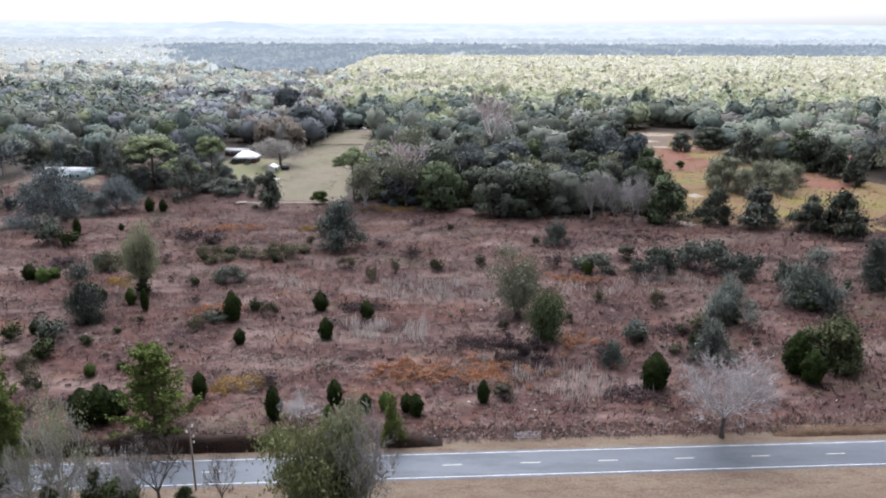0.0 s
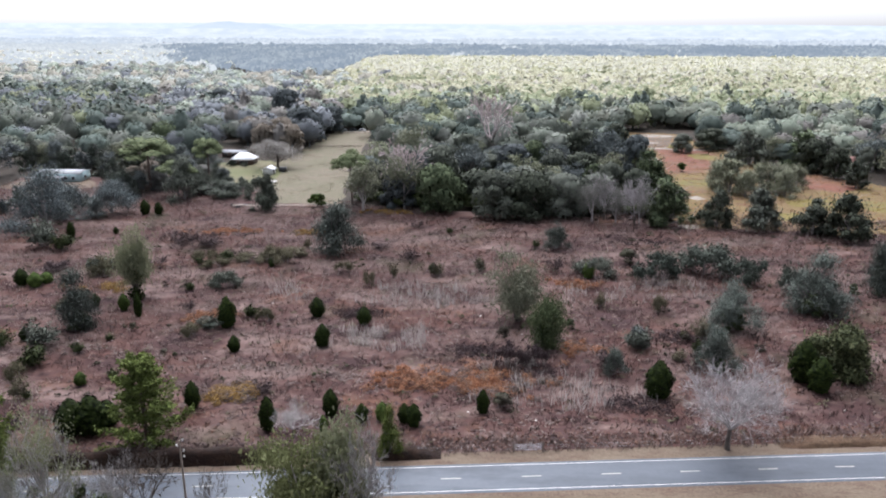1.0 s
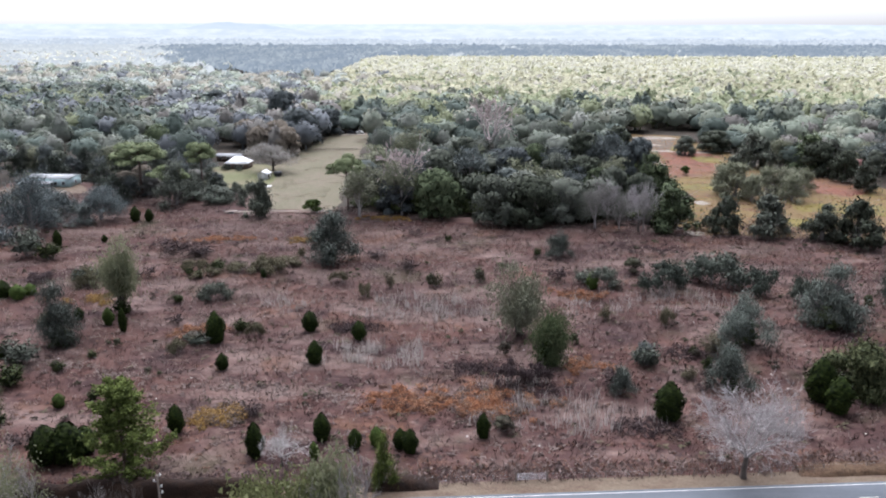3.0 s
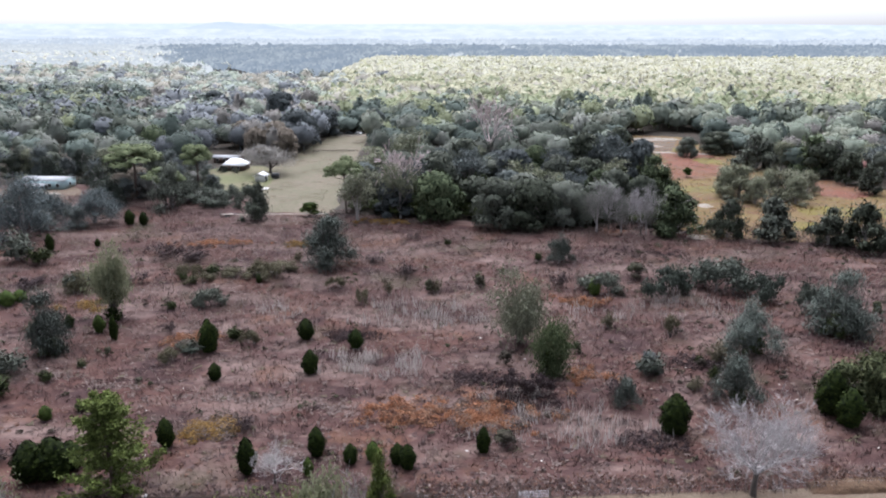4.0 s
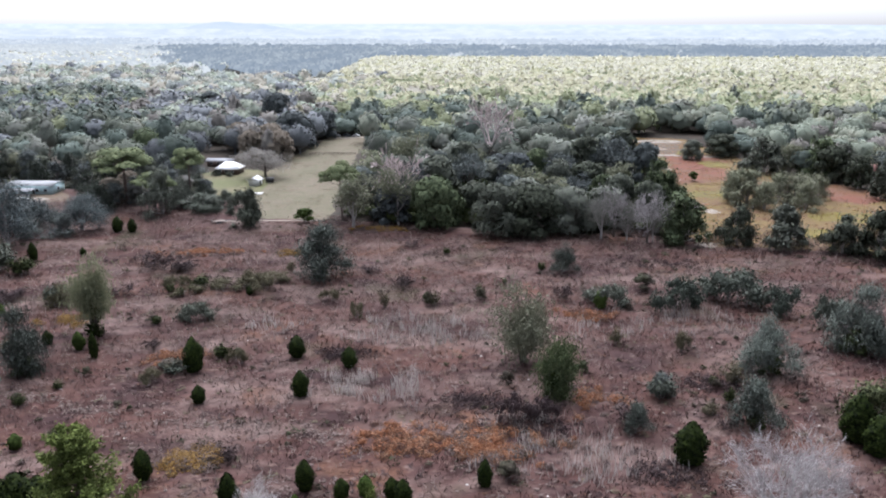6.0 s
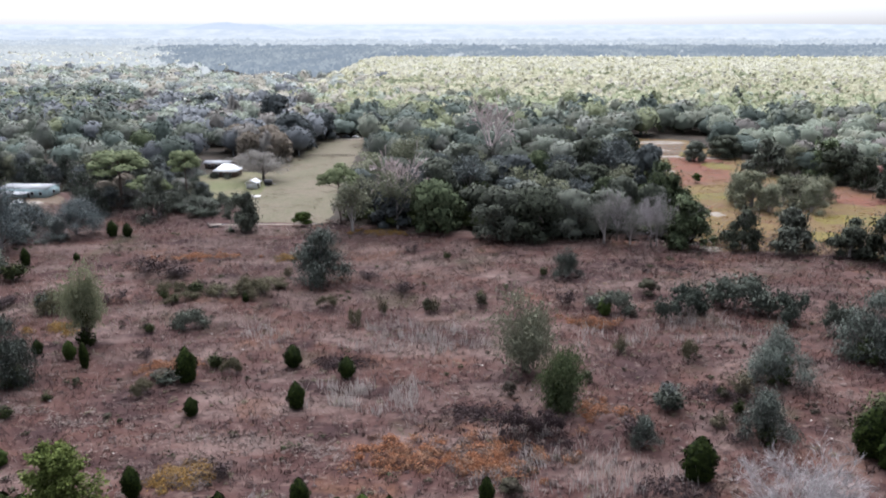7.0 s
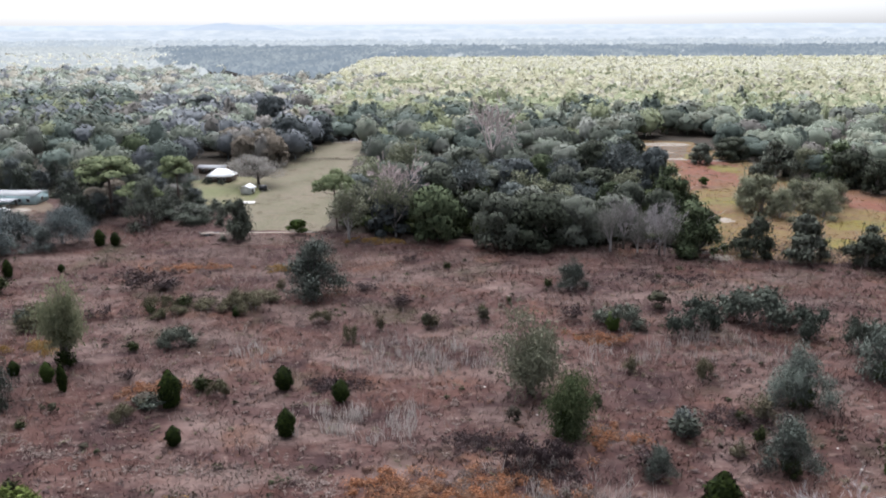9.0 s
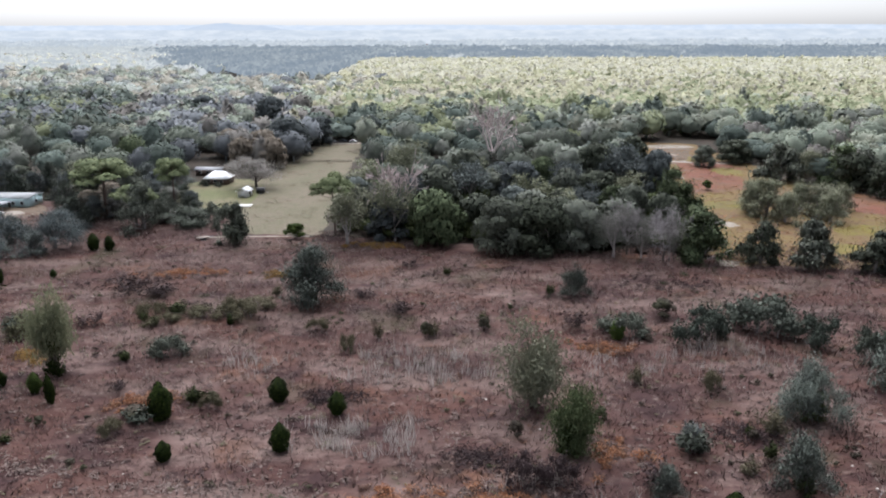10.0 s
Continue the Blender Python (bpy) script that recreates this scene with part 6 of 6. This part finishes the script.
canopy("grey_forest", gx[ok & deep], gy[ok & deep], (11, 20), (8, 16), 85, ("wood_green", "pale_green", "wood_grey", "wood_green"), "green and grey forest in the middle distance", 0.08, 20, 0.8)
ok &= ~deep
canopy("grey_forest", gx[ok], gy[ok], (11, 20), (7, 15), 85, ("far_pale", "pale_tan", "pale_green", "far_pale", "pale_tan", "wood_grey", "far_pale", "pale_green"), "grey-green winter forest reaching far back, paled with painted haze", 0.05, 3, 1.0, 8)
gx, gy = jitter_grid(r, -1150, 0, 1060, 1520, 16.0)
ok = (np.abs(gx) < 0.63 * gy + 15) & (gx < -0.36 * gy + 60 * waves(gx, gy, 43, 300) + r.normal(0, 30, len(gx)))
canopy("grey_forest", gx[ok], gy[ok], (13, 22), (8, 14), 34, ("far_haze_lit", "pale_tan", "far_pale", "far_haze_lit"), "winter forest fading into haze painted in its colour", 0.05, 14, 1.2)
gx, gy = jitter_grid(r, -700, 1250, 900, 2000, 20.0)
dark_left = (gx > -0.37 * gy + 70 * waves(gx, gy, 43, 300)) & (gx < -150) & (gy > 980 - 0.9 * (gx + 250) + 60 * waves(gx, gy, 44, 250))
ok = (np.abs(gx) < 0.63 * gy + 15) & (((gy > 1370 + 50 * waves(gx, gy, 45, 200)) & (gx > -150)) | dark_left)
gx2, gy2 = jitter_grid(r, -1400, 0, 1050, 2000, 20.0)
ok2 = (np.abs(gx2) < 0.63 * gy2 + 15) & ((gx2 < -0.35 * gy2 + 70 * waves(gx2, gy2, 43, 300)) | ((gx2 < -150) & (gy2 < 980 - 0.9 * (gx2 + 250))))
# the farthest crowns and hills glow in painted haze colours
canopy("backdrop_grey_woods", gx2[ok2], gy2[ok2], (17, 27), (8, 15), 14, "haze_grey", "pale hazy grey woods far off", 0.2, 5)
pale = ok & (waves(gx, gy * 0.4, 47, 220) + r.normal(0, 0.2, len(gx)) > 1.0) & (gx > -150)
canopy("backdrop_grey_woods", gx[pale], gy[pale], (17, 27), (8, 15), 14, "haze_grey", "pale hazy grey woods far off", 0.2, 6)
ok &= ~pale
canopy("backdrop_pine_woods", gx[ok], gy[ok], (17, 26), (10, 16), 12, "haze_dark", "distant pine plantation, blue-grey with painted haze", 0.15, 4)
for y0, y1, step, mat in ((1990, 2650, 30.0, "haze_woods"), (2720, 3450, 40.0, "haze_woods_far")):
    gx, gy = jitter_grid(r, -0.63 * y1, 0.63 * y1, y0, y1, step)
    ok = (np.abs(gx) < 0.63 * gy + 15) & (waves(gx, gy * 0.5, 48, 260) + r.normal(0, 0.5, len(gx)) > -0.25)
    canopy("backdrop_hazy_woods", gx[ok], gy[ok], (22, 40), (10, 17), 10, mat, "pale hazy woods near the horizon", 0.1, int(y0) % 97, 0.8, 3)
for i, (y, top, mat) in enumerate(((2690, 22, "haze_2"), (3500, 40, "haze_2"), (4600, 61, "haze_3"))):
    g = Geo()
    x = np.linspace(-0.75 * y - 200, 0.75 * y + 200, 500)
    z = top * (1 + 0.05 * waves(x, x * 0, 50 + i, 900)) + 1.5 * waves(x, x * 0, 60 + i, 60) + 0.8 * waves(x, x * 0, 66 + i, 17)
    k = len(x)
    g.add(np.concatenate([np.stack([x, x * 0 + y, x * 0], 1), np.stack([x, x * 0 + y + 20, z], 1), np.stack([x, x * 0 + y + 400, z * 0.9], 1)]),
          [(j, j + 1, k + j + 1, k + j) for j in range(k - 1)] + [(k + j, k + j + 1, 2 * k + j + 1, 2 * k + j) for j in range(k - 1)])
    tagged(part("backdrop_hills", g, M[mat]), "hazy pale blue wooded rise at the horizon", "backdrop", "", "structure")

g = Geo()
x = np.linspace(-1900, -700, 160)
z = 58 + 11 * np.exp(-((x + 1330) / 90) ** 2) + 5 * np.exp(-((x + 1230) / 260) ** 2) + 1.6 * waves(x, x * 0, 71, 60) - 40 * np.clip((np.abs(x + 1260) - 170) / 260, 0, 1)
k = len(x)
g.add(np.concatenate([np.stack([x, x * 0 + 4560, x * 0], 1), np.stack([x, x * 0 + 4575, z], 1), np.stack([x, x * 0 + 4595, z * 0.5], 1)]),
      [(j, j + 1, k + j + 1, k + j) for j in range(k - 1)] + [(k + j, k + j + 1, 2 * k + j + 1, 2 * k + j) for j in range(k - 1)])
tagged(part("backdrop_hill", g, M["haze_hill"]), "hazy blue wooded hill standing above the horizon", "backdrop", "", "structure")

DARKOAKS = [(-105.4, 488.1, 22.1, 25.0), (-82.1, 423.9, 25.0, 20.0), (-70.9, 460.0, 16.7, 16.5), (-42.2, 455.5, 13.3, 17.9), (-178.1, 586.4, 20.8, 16.7)]
for x, y, w, h in DARKOAKS:
    plant("grey_oak", "oak", x, y, w, h, "dark grey-green rounded oak behind the pasture", "tree", "trees of the wood")
x, y, w, h = (-36.0, 271.1, 12.7, 20.0)
plant("pine", "pine", x, y, w, h, "tall thin pine at the pasture's edge", "tree", "tall pines")

# houses and yard
h_ = house("farmhouse", pose(-98.5, 354, 0, 0, 0, -8), 9.8, 8, 2.6, 2.7, "white_metal", "brown_wall", "low farmhouse with a white metal hip roof", 3.4)
house("outbuilding", pose(-108, 372, 0, 0, 0, -5), 12, 5, 2.6, 1.0, "grey_metal", "brown_wall", "long outbuilding with a grey metal roof")
house("shed", pose(-80.6, 328, 0, 0, 0, 80), 4.5, 4.2, 2.3, 1.3, "white_metal", "white_paint", "small white gabled garden shed", 0.0, 1)
house("mobile_home", pose(-166.6, 314.2, 0, 0, 0, -3), 18.5, 9, 3.5, 0.8, "pale_metal", "aqua", "pale aqua mobile home with a pale metal roof", 0.0, 5)
house("red_house", pose(190, 352, 0, 0, 0, 10), 12, 8, 2.8, 2.0, "red_roof", "cream", "small house with a faded red roof among trees")
ob = thing("carport", pose(-170.2, 305.4, 0, 0, 0, -3), "grey metal carport in front of the mobile home", "carport")
for x in (-6.5, 0, 6.5):
    for y in (-2.6, 2.6):
        slab(ob, "post", x - 0.06, x + 0.06, y - 0.06, y + 0.06, 0, 2.6, "galv")
slab(ob, "roof", -7, 7, -3, 3, 2.6, 2.72, "grey_metal")
ob = thing("flat_trailer", pose(-78, 265.5, 0.02, 0, 0, 25), "dark flat farm trailer beside the sandy track", "trailer")
slab(ob, "deck", -2.2, 2.2, -1.0, 1.0, 0.6, 0.75, "wood")
slab(ob, "headboard", -2.2, -2.1, -1.0, 1.0, 0.75, 1.5, "dark_paint")
slab(ob, "drawbar", 2.2, 3.6, -0.06, 0.06, 0.55, 0.65, "galv")
for s_ in (-1, 1):
    wheel(ob, -0.4, s_ * 1.1), wheel(ob, 0.45, s_ * 1.1)
ob = thing("trailer", pose(-75.5, 333, 0), "black box trailer beside the white shed", "trailer")
slab(ob, "body", -1.6, 1.6, -1.0, 1.0, 0.45, 2.3, "dark_paint")
wheel(ob, -0.4, -1.05), wheel(ob, 0.4, -1.05), wheel(ob, -0.4, 1.05), wheel(ob, 0.4, 1.05)
slab(ob, "drawbar", 1.6, 2.9, -0.06, 0.06, 0.45, 0.55, "galv")
tagged(slab(None, "concrete_pad", -80.6, -73.8, 309.5, 313.5, 0.03, 0.14, "concrete"), "pale concrete pad on the lawn", "slab", "", "structure")
for i, (x, y, a) in enumerate(((-66, 469, 10), (-60, 470, -20), (-54, 468.5, 5), (-70, 473, 80), (-111, 313, 30), (-163, 297, 60), (-118, 316, 80))):
    car(pose(x, y, 0.04, 0, 0, a), ("white_paint", "grey_metal", "white_paint", "dark_paint", "white_paint", "white_paint", "grey_metal")[i], ("white car parked beyond the pasture", "grey car parked beyond the pasture", "white car parked beyond the pasture", "dark car parked beyond the pasture", "white car parked near the homestead", "white car parked beside the mobile home", "grey car parked near the homestead")[i])


def rail_fence(m, bays, label, high=1.3, pitch=2.4, rails=3):
    ob = thing("fence", m, label, "fence")
    p, q = Geo(), Geo()
    p.box(-0.07, 0.07, -0.07, 0.07, 0, high)
    q.box(0.07, pitch - 0.07, -0.03, 0.03, -0.06, 0.06)
    mp, mq = p.mesh("post", M["wood"]), q.mesh("rail", M["wood"])
    for k in range(bays + 1):
        part("post", mp, None, ob).matrix_basis = pose(k * pitch, 0, 0)
        for j in range(rails if k < bays else 0):
            part("rail", mq, None, ob).matrix_basis = pose(k * pitch, 0, 0.35 + j * 0.4)
    return ob


rail_fence(pose(-138, 297, 0, 0, 0, -6), 9, "weathered wooden rail fence in the yard")
rail_fence(pose(-132, 301, 0, 0, 0, -4), 5, "weathered wooden rail fence in the yard")
rail_fence(pose(-71, 404, 0, 0, 0, 1), 10, "wooden rail fence across the pasture")

# pole, gate and posts
x, y, w, h = -37.0, 88.4, 0.5, 10.5
ob = thing("utility_pole", pose(x, y, 0), "grey wooden utility pole with pale insulators", "pole")
g = Geo()
g.tube([(0, 0, -0.3), (0, 0, 5), (0, 0, h)], [0.17, 0.145, 0.12], 10)
g.add([(0.12 * math.cos(k), 0.12 * math.sin(k), h) for k in np.arange(0, 6.2, 0.7)], tris=[(0, k, k + 1) for k in range(1, 8)])
part("shaft", g, M["pole"], ob)
for k, (z, s) in enumerate(((h - 0.15, 1), (h - 1.0, -1), (h - 1.8, 1), (h - 2.7, 1))):
    g = Geo()
    g.tube([(0, 0, z), (s * 0.45, 0, z + 0.1)], [0.035, 0.03], 5)
    arm = part("bracket", g, M["galv"], ob)
    g = Geo()
    g.tube([(s * 0.45, 0, z + 0.05), (s * 0.45, 0, z + 0.16), (s * 0.45, 0, z + 0.2), (s * 0.45, 0, z + 0.36), (s * 0.45, 0, z + 0.42)], [0.06, 0.12, 0.07, 0.12, 0.05], 8)
    part("insulator", g, M["ceramic"], arm, "pale ceramic insulator")

ob = thing("field_gate", pose(10.6, road_y(12.6) + 6.6, 0.02, 0, 0, 3.8), "grey tubular steel field gate between wooden posts", "gate")
g = Geo()
for z in (0.35, 0.6, 0.85, 1.1, 1.35):
    g.tube([(0.15, 0, z), (4.5, 0, z)], [0.028, 0.028], 6)
part("rail", g, M["galv"], ob)
g = Geo()
for q in (0.15, 1.6, 3.05, 4.5):
    g.tube([(q, 0, 0.32), (q, 0, 1.38)], [0.032, 0.032], 6)
part("upright", g, M["galv"], ob)
for q in (-0.05, 4.7):
    g = Geo()
    g.tube([(q, 0, -0.3), (q, 0, 0.9), (q, 0, 1.65)], [0.13, 0.12, 0.11], 8)
    part("post", g, M["wood"], ob)
g = Geo()
g.tube([(0, 0, -0.3), (0, 0, 1.3)], [0.06, 0.055], 6)
me = g.mesh("post", M["wood"])
fence = thing("wire_fence", pose(0, 0, 0), "old wire fence on thin wooden posts", "fence")
for k in range(-4, 30):
    x = -20 + k * 3.4
    if not 9 < x < 17:
        part("post", me, None, fence).matrix_basis = pose(x, road_y(x) + 6.9, 0)
for z in (0.5, 1.1):
    for a, b in ((-33, 10), (16, 79)):
        g = Geo()
        g.tube([(q, road_y(q) + 6.9, z) for q in np.linspace(a, b, 12)], [0.006] * 12, 3)
        part("wire", g, M["galv"], fence)

# ground cover of the field
r = rng_of(91)
gx, gy = jitter_grid(r, -185, 185, 100, 300, 1.05)
ok = (gy > road_y(gx) + 7.5) & (np.abs(gx) < 0.62 * gy + 16) & (gy < np.where(gx < -64, 300, np.where(gx < 0, 270, 252)) + 6 * waves(gx, gy, 70, 25)) & ~((gx > -80) & (gx < -42) & (gy > 266.5)) & ~inside(gx, gy, YARD) & (waves(gx, gy, 71, 14) + 0.5 * waves(gx, gy, 72, 4) > -0.75)
px, py = np.repeat(gx[ok], 3), np.repeat(gy[ok], 3)
px, py = px + r.normal(0, 0.45, len(px)), py + r.normal(0, 0.45, len(py))
lift = 0.01 + np.abs(r.normal(0, 0.025, len(px)))
g = Geo()
g.leaves(r, np.stack([px, py, ground_z(px, py) + lift], 1), r.normal(0, 0.10, (len(px), 3)) + np.array((0, 0.05, 1.0)), 0.5, 1.8)
tagged(part("dry_grass", g, M["tuft"]), "matted reddish-brown and straw dry grass over the field", "grass", "", "stuff")
clumps("dry_weeds", 5600, 201, "dry_clump", "low purple-brown dry weeds over the field", 0.35, 0.95, -0.1)
clumps("straw_clumps", 9500, 204, "tan_clump", "pale straw clumps over the field", 0.3, 0.85, 0.0)
clumps("rust_weeds", 3500, 207, "rust_clump", "low rust-brown weeds over the field", 0.35, 0.9, 0.2)
clumps("olive_weeds", 3500, 210, "weed", "low olive weeds over the field", 0.4, 1.05, 0.35)
stand = ok & (r.uniform(size=len(gx)) < 0.42 * (1 + 0.9 * waves(gx, gy, 75, 9)))
tufts("standing_grass", gx[stand], gy[stand], 6, 0.75, 0.13, 0.4, "tuft", "standing reddish-brown dry grass over the field", "grass", 0.4, 11, True)
dark = ok & (r.uniform(size=len(gx)) < np.clip(1.25 - (gy - 110) / 110, 0.25, 1) * 0.16 * (1 + 1.4 * waves(gx, gy, 76, 13)))
tufts("dark_weeds", gx[dark], gy[dark], 7, 0.85, 0.15, 0.4, "dry_clump", "standing purple-brown dead weeds over the field", "weeds", 0.35, 12, True)
back = ok & (gy > 165 + 12 * waves(gx, gy, 77, 30)) & (gx > -60) & (r.uniform(size=len(gx)) < 0.3 * (1 + waves(gx, gy, 78, 11)))
tufts("straw_sward", gx[back], gy[back], 5, 0.55, 0.16, 0.45, "tan_clump", "pale dry straw standing in the back of the field", "grass", 0.5, 13, True)
few = ok & (r.uniform(size=len(gx)) < np.clip((gy - 60) / 80, 0.6, 1.8) * 0.16 * (1 + waves(gx, gy, 73, 12)))
tufts("grass_stems", gx[few], gy[few], 3, 1.0, 0.08, 0.35, "straw", "upright dry grass stems over the field", "grass", 0.35, 1)
for i, (x, y, a, b, n, mat, label) in enumerate(((8, 126, 9, 5, 330, "bracken", "rust-orange dead bracken patch"), (-7, 127, 6, 4.5, 150, "bracken", "rust-orange dead bracken patch"), (-40, 121.5, 4.0, 2.6, 190, "gold", "golden dry grass patch"),
                                                 (-55, 158, 6, 3.5, 70, "bracken", "rust-orange dead bracken patch"), (27, 142, 6, 4, 60, "bracken", "rust-orange dead bracken patch"), (-45, 230, 6, 3, 50, "gold", "golden dry grass patch"),
                                                 (-70, 232, 12, 4, 80, "bracken", "rust-orange dead bracken patch"), (33, 182, 8, 4, 60, "bracken", "rust-orange dead bracken patch"), (-22, 258, 9, 3, 80, "gold", "golden dry grass patch"), (-88, 178, 8, 4, 50, "gold", "golden dry grass patch"))):
    px, py = x + r.normal(0, a * 0.5, n), y + r.normal(0, b * 0.5, n)
    keep = waves(px, py, 90 + i, 6) + 0.5 * waves(px, py, 120 + i, 2.5) > -0.4
    g, dull = Geo(), Geo()
    for qx, qy in zip(px[keep], py[keep]):
        q = 0.35 + 0.9 * r.uniform() ** 1.6
        away = math.hypot((qx - x) / a, (qy - y) / b)
        p, d = on_lobes(r, [(qx, qy, z_at(qx, qy) + q * 0.2, q, 0.85), (qx + q * 0.8, qy + 0.3, z_at(qx, qy) + q * 0.1, q * 0.7, 0.7)], 110, -0.1)
        p = p + r.normal(0, 0.3, p.shape) * np.array((1, 1, 0.6))
        p[:, 2] = np.maximum(p[:, 2], z_at(qx, qy) + 0.03)
        (dull if r.uniform() < 0.1 + 0.3 * away else g).leaves(r, p, d + r.normal(0, 0.5, p.shape) + np.array((0, 0, 0.3)), 0.17, 2.6)
    tagged(part("bracken" if mat == "bracken" else "golden_grass", g, M[mat]), label, "bracken" if mat == "bracken" else "grass", "", "stuff")
    tagged(part("dull_weeds", dull, M["rust_clump" if i % 2 else "tan_clump"]), "dull brown dry weeds among the brighter patch", "weeds", "", "stuff")
for i, (x, y, a, b, n) in enumerate(((-4, 172, 16, 8, 520), (-14, 146, 13, 6, 420), (-38, 174, 6, 5, 90), (22, 122, 14, 7, 260), (14, 134, 8, 3, 120), (40, 175, 14, 8, 160), (60, 178, 12, 6, 140))):
    px, py = patch_points(r, x, y, a, b, n)
    keep = waves(px, py, 150 + i, 6) > -0.1
    tufts("dry_stalks", px[keep], py[keep], 3, 2.7, 0.10, 0.5, "stalk", "thin pale grey dry stalks standing in the field", "stalks", 0.22, 60 + i)
# rough growth of the meadow and the pasture
for i, (area, n, mat, label) in enumerate(((ORANGE, 3600, "bracken", "rust-orange sedge tufts in the meadow"), (ORANGE, 3600, "gold", "golden sedge tufts in the meadow"), (ORANGE, 1500, "tan_clump", "tan sedge tufts in the meadow"), (PASTURE, 3000, "tan_grass", "dry tan grass tufts in the pasture"))):
    lo, hi = np.min(area, axis=0), np.max(area, axis=0)
    px, py = r.uniform(lo[0], hi[0], 2 * n), r.uniform(lo[1], hi[1], 2 * n)
    ok = inside(px, py, area) & (waves(px, py, 170 + i, 14) + 0.5 * waves(px, py, 180 + i, 5) > (0.05 if area is ORANGE else 0.3))
    tufts("meadow_tufts" if area is ORANGE else "pasture_tufts", px[ok], py[ok], 4, 0.4 if area is ORANGE else 0.25, 0.3, 0.6, mat, label, "grass", 0.7, 30 + i, True)
# worn, straw-strewn lines through the field
for i, line in enumerate((((-92, 147), (-80, 143), (-67, 138), (-51, 134), (-36, 132), (-21, 130), (-13, 123)), ((-42, 236), (-24, 224), (-11, 221), (2, 210), (8, 198)))):
    way = np.array(line, float)
    k = 2600 if i == 0 else 1500
    f = r.uniform(0, len(way) - 1.001, k)
    j = f.astype(int)
    q = way[j] + (way[j + 1] - way[j]) * (f - j)[:, None] + r.normal(0, 1.0, (k, 2)) * np.array((1.2, 1.0))
    q = q[waves(q[:, 0], q[:, 1], 160 + i, 5) > -0.25]
    g = Geo()
    g.leaves(r, np.stack([q[:, 0], q[:, 1], ground_z(q[:, 0], q[:, 1]) + np.abs(r.normal(0.06, 0.06, len(q)))], 1), r.normal(0, 0.35, (len(q), 3)) + np.array((0, 0, 1.0)), 0.3, 2.6)
    tagged(part("straw_litter", g, M["tan_clump"]), "pale flattened straw along a worn line in the field", "grass", "", "stuff")
# low brown scrub scattered over the field
px, py = r.uniform(-170, 170, 1100), r.uniform(106, 262, 1100)
ok = (py > road_y(px) + 10) & (np.abs(px) < 0.62 * py + 12) & (waves(px, py, 81, 26) + 0.5 * waves(px, py, 82, 9) > 0.25)
g = Geo()
for x, y in zip(px[ok], py[ok]):
    s = 0.45 + 1.1 * r.uniform() ** 2.5
    p, d = on_lobes(r, [(x, y, z_at(x, y) + s * 0.5, s, 0.8), (x + s * 0.8, y + 0.2, z_at(x, y) + s * 0.35, s * 0.7, 0.8)], 36, -0.3)
    g.leaves(r, p, d, 0.3, 1.35, d)
tagged(part("low_scrub", g, M["scrub"]), "low dark brown and olive scrub clumps over the field", "scrub", "", "stuff")
for i, (x, y, a, b) in enumerate(((14, 132, 9, 4), (34, 118, 9, 5), (6, 140, 6, 3), (52, 148, 8, 4), (-60, 205, 14, 5), (-84, 224, 14, 5), (60, 222, 14, 5), (-20, 160, 7, 3))):
    px, py = np.repeat(x + r.normal(0, a * 0.5, 70), 30), np.repeat(y + r.normal(0, b * 0.5, 70), 30)
    px, py = px + r.normal(0, 0.5, len(px)), py + r.normal(0, 0.5, len(py))
    g = Geo()
    g.leaves(r, np.stack([px, py, ground_z(px, py) + np.abs(r.normal(0.2, 0.4, len(px)))], 1), r.normal(0, 1, (len(px), 3)), 0.2, 2.6)
    tagged(part("dead_brush", g, M["brush"]), "dark brown dead brush tangled over the field", "brush", "", "stuff")
g = Geo()
for k in range(60):
    x, y, q = r.uniform(-80, 90), r.uniform(110, 228), r.uniform(0.12, 0.3)
    a = r.uniform(0, 6.28, 6) + np.arange(6) * 1.05
    ring = [(x + q * math.cos(t_) * r.uniform(0.8, 1.4), y + q * math.sin(t_) * r.uniform(0.7, 1.1), z_at(x, y) + 0.06) for t_ in sorted(a % 6.28)]
    g.add(ring + [(x, y, z_at(x, y) + 0.06 + q * 0.7)], tris=[(j, (j + 1) % 6, 6) for j in range(6)])
tagged(part("pale_stones", g, M["stone"]), "small pale limestone lumps lying in the field", "stones", "", "stuff")
px, py = r.uniform(-140, 130, 2600), r.uniform(6.2, 11, 2600)
tufts("bank_weeds", px, road_y(px) + py, 5, 0.8, 0.12, 0.25, "tan_clump", "tall dry brown weeds along the field's edge", "weeds", 0.35, 3)
for x0, x1, n, mat, label in ((-140, -24, 2400, "dry_clump", "matted brown grass over the earth bank"), (-24, 130, 1500, "rust_clump", "rusty dry weeds along the field's edge"), (-24, 130, 1300, "tan_clump", "tan dry weeds along the field's edge")):
    px, py = r.uniform(x0, x1, n), r.uniform(7.2, 11.5, n)
    py = road_y(px) + py
    g = Geo()
    g.leaves(r, np.stack([px, py, 0.15 + np.abs(r.normal(0, 0.4, n)) * (1 + waves(px, py, 99, 7))], 1), r.normal(0, 0.6, (n, 3)) + np.array((0, -0.1, 0.9)), 0.3, 2.4)
    tagged(part("bank_grass", g, M[mat]), label, "grass", "", "stuff")
px, py = r.uniform(-130, 130, 3500), r.uniform(-40, -4.5, 3500)
tufts("verge_grass", px, road_y(px) + py, 5, 0.22, 0.09, 0.3, "tan_grass", "short dry tan grass beside the road", "grass", 0.6, 4)
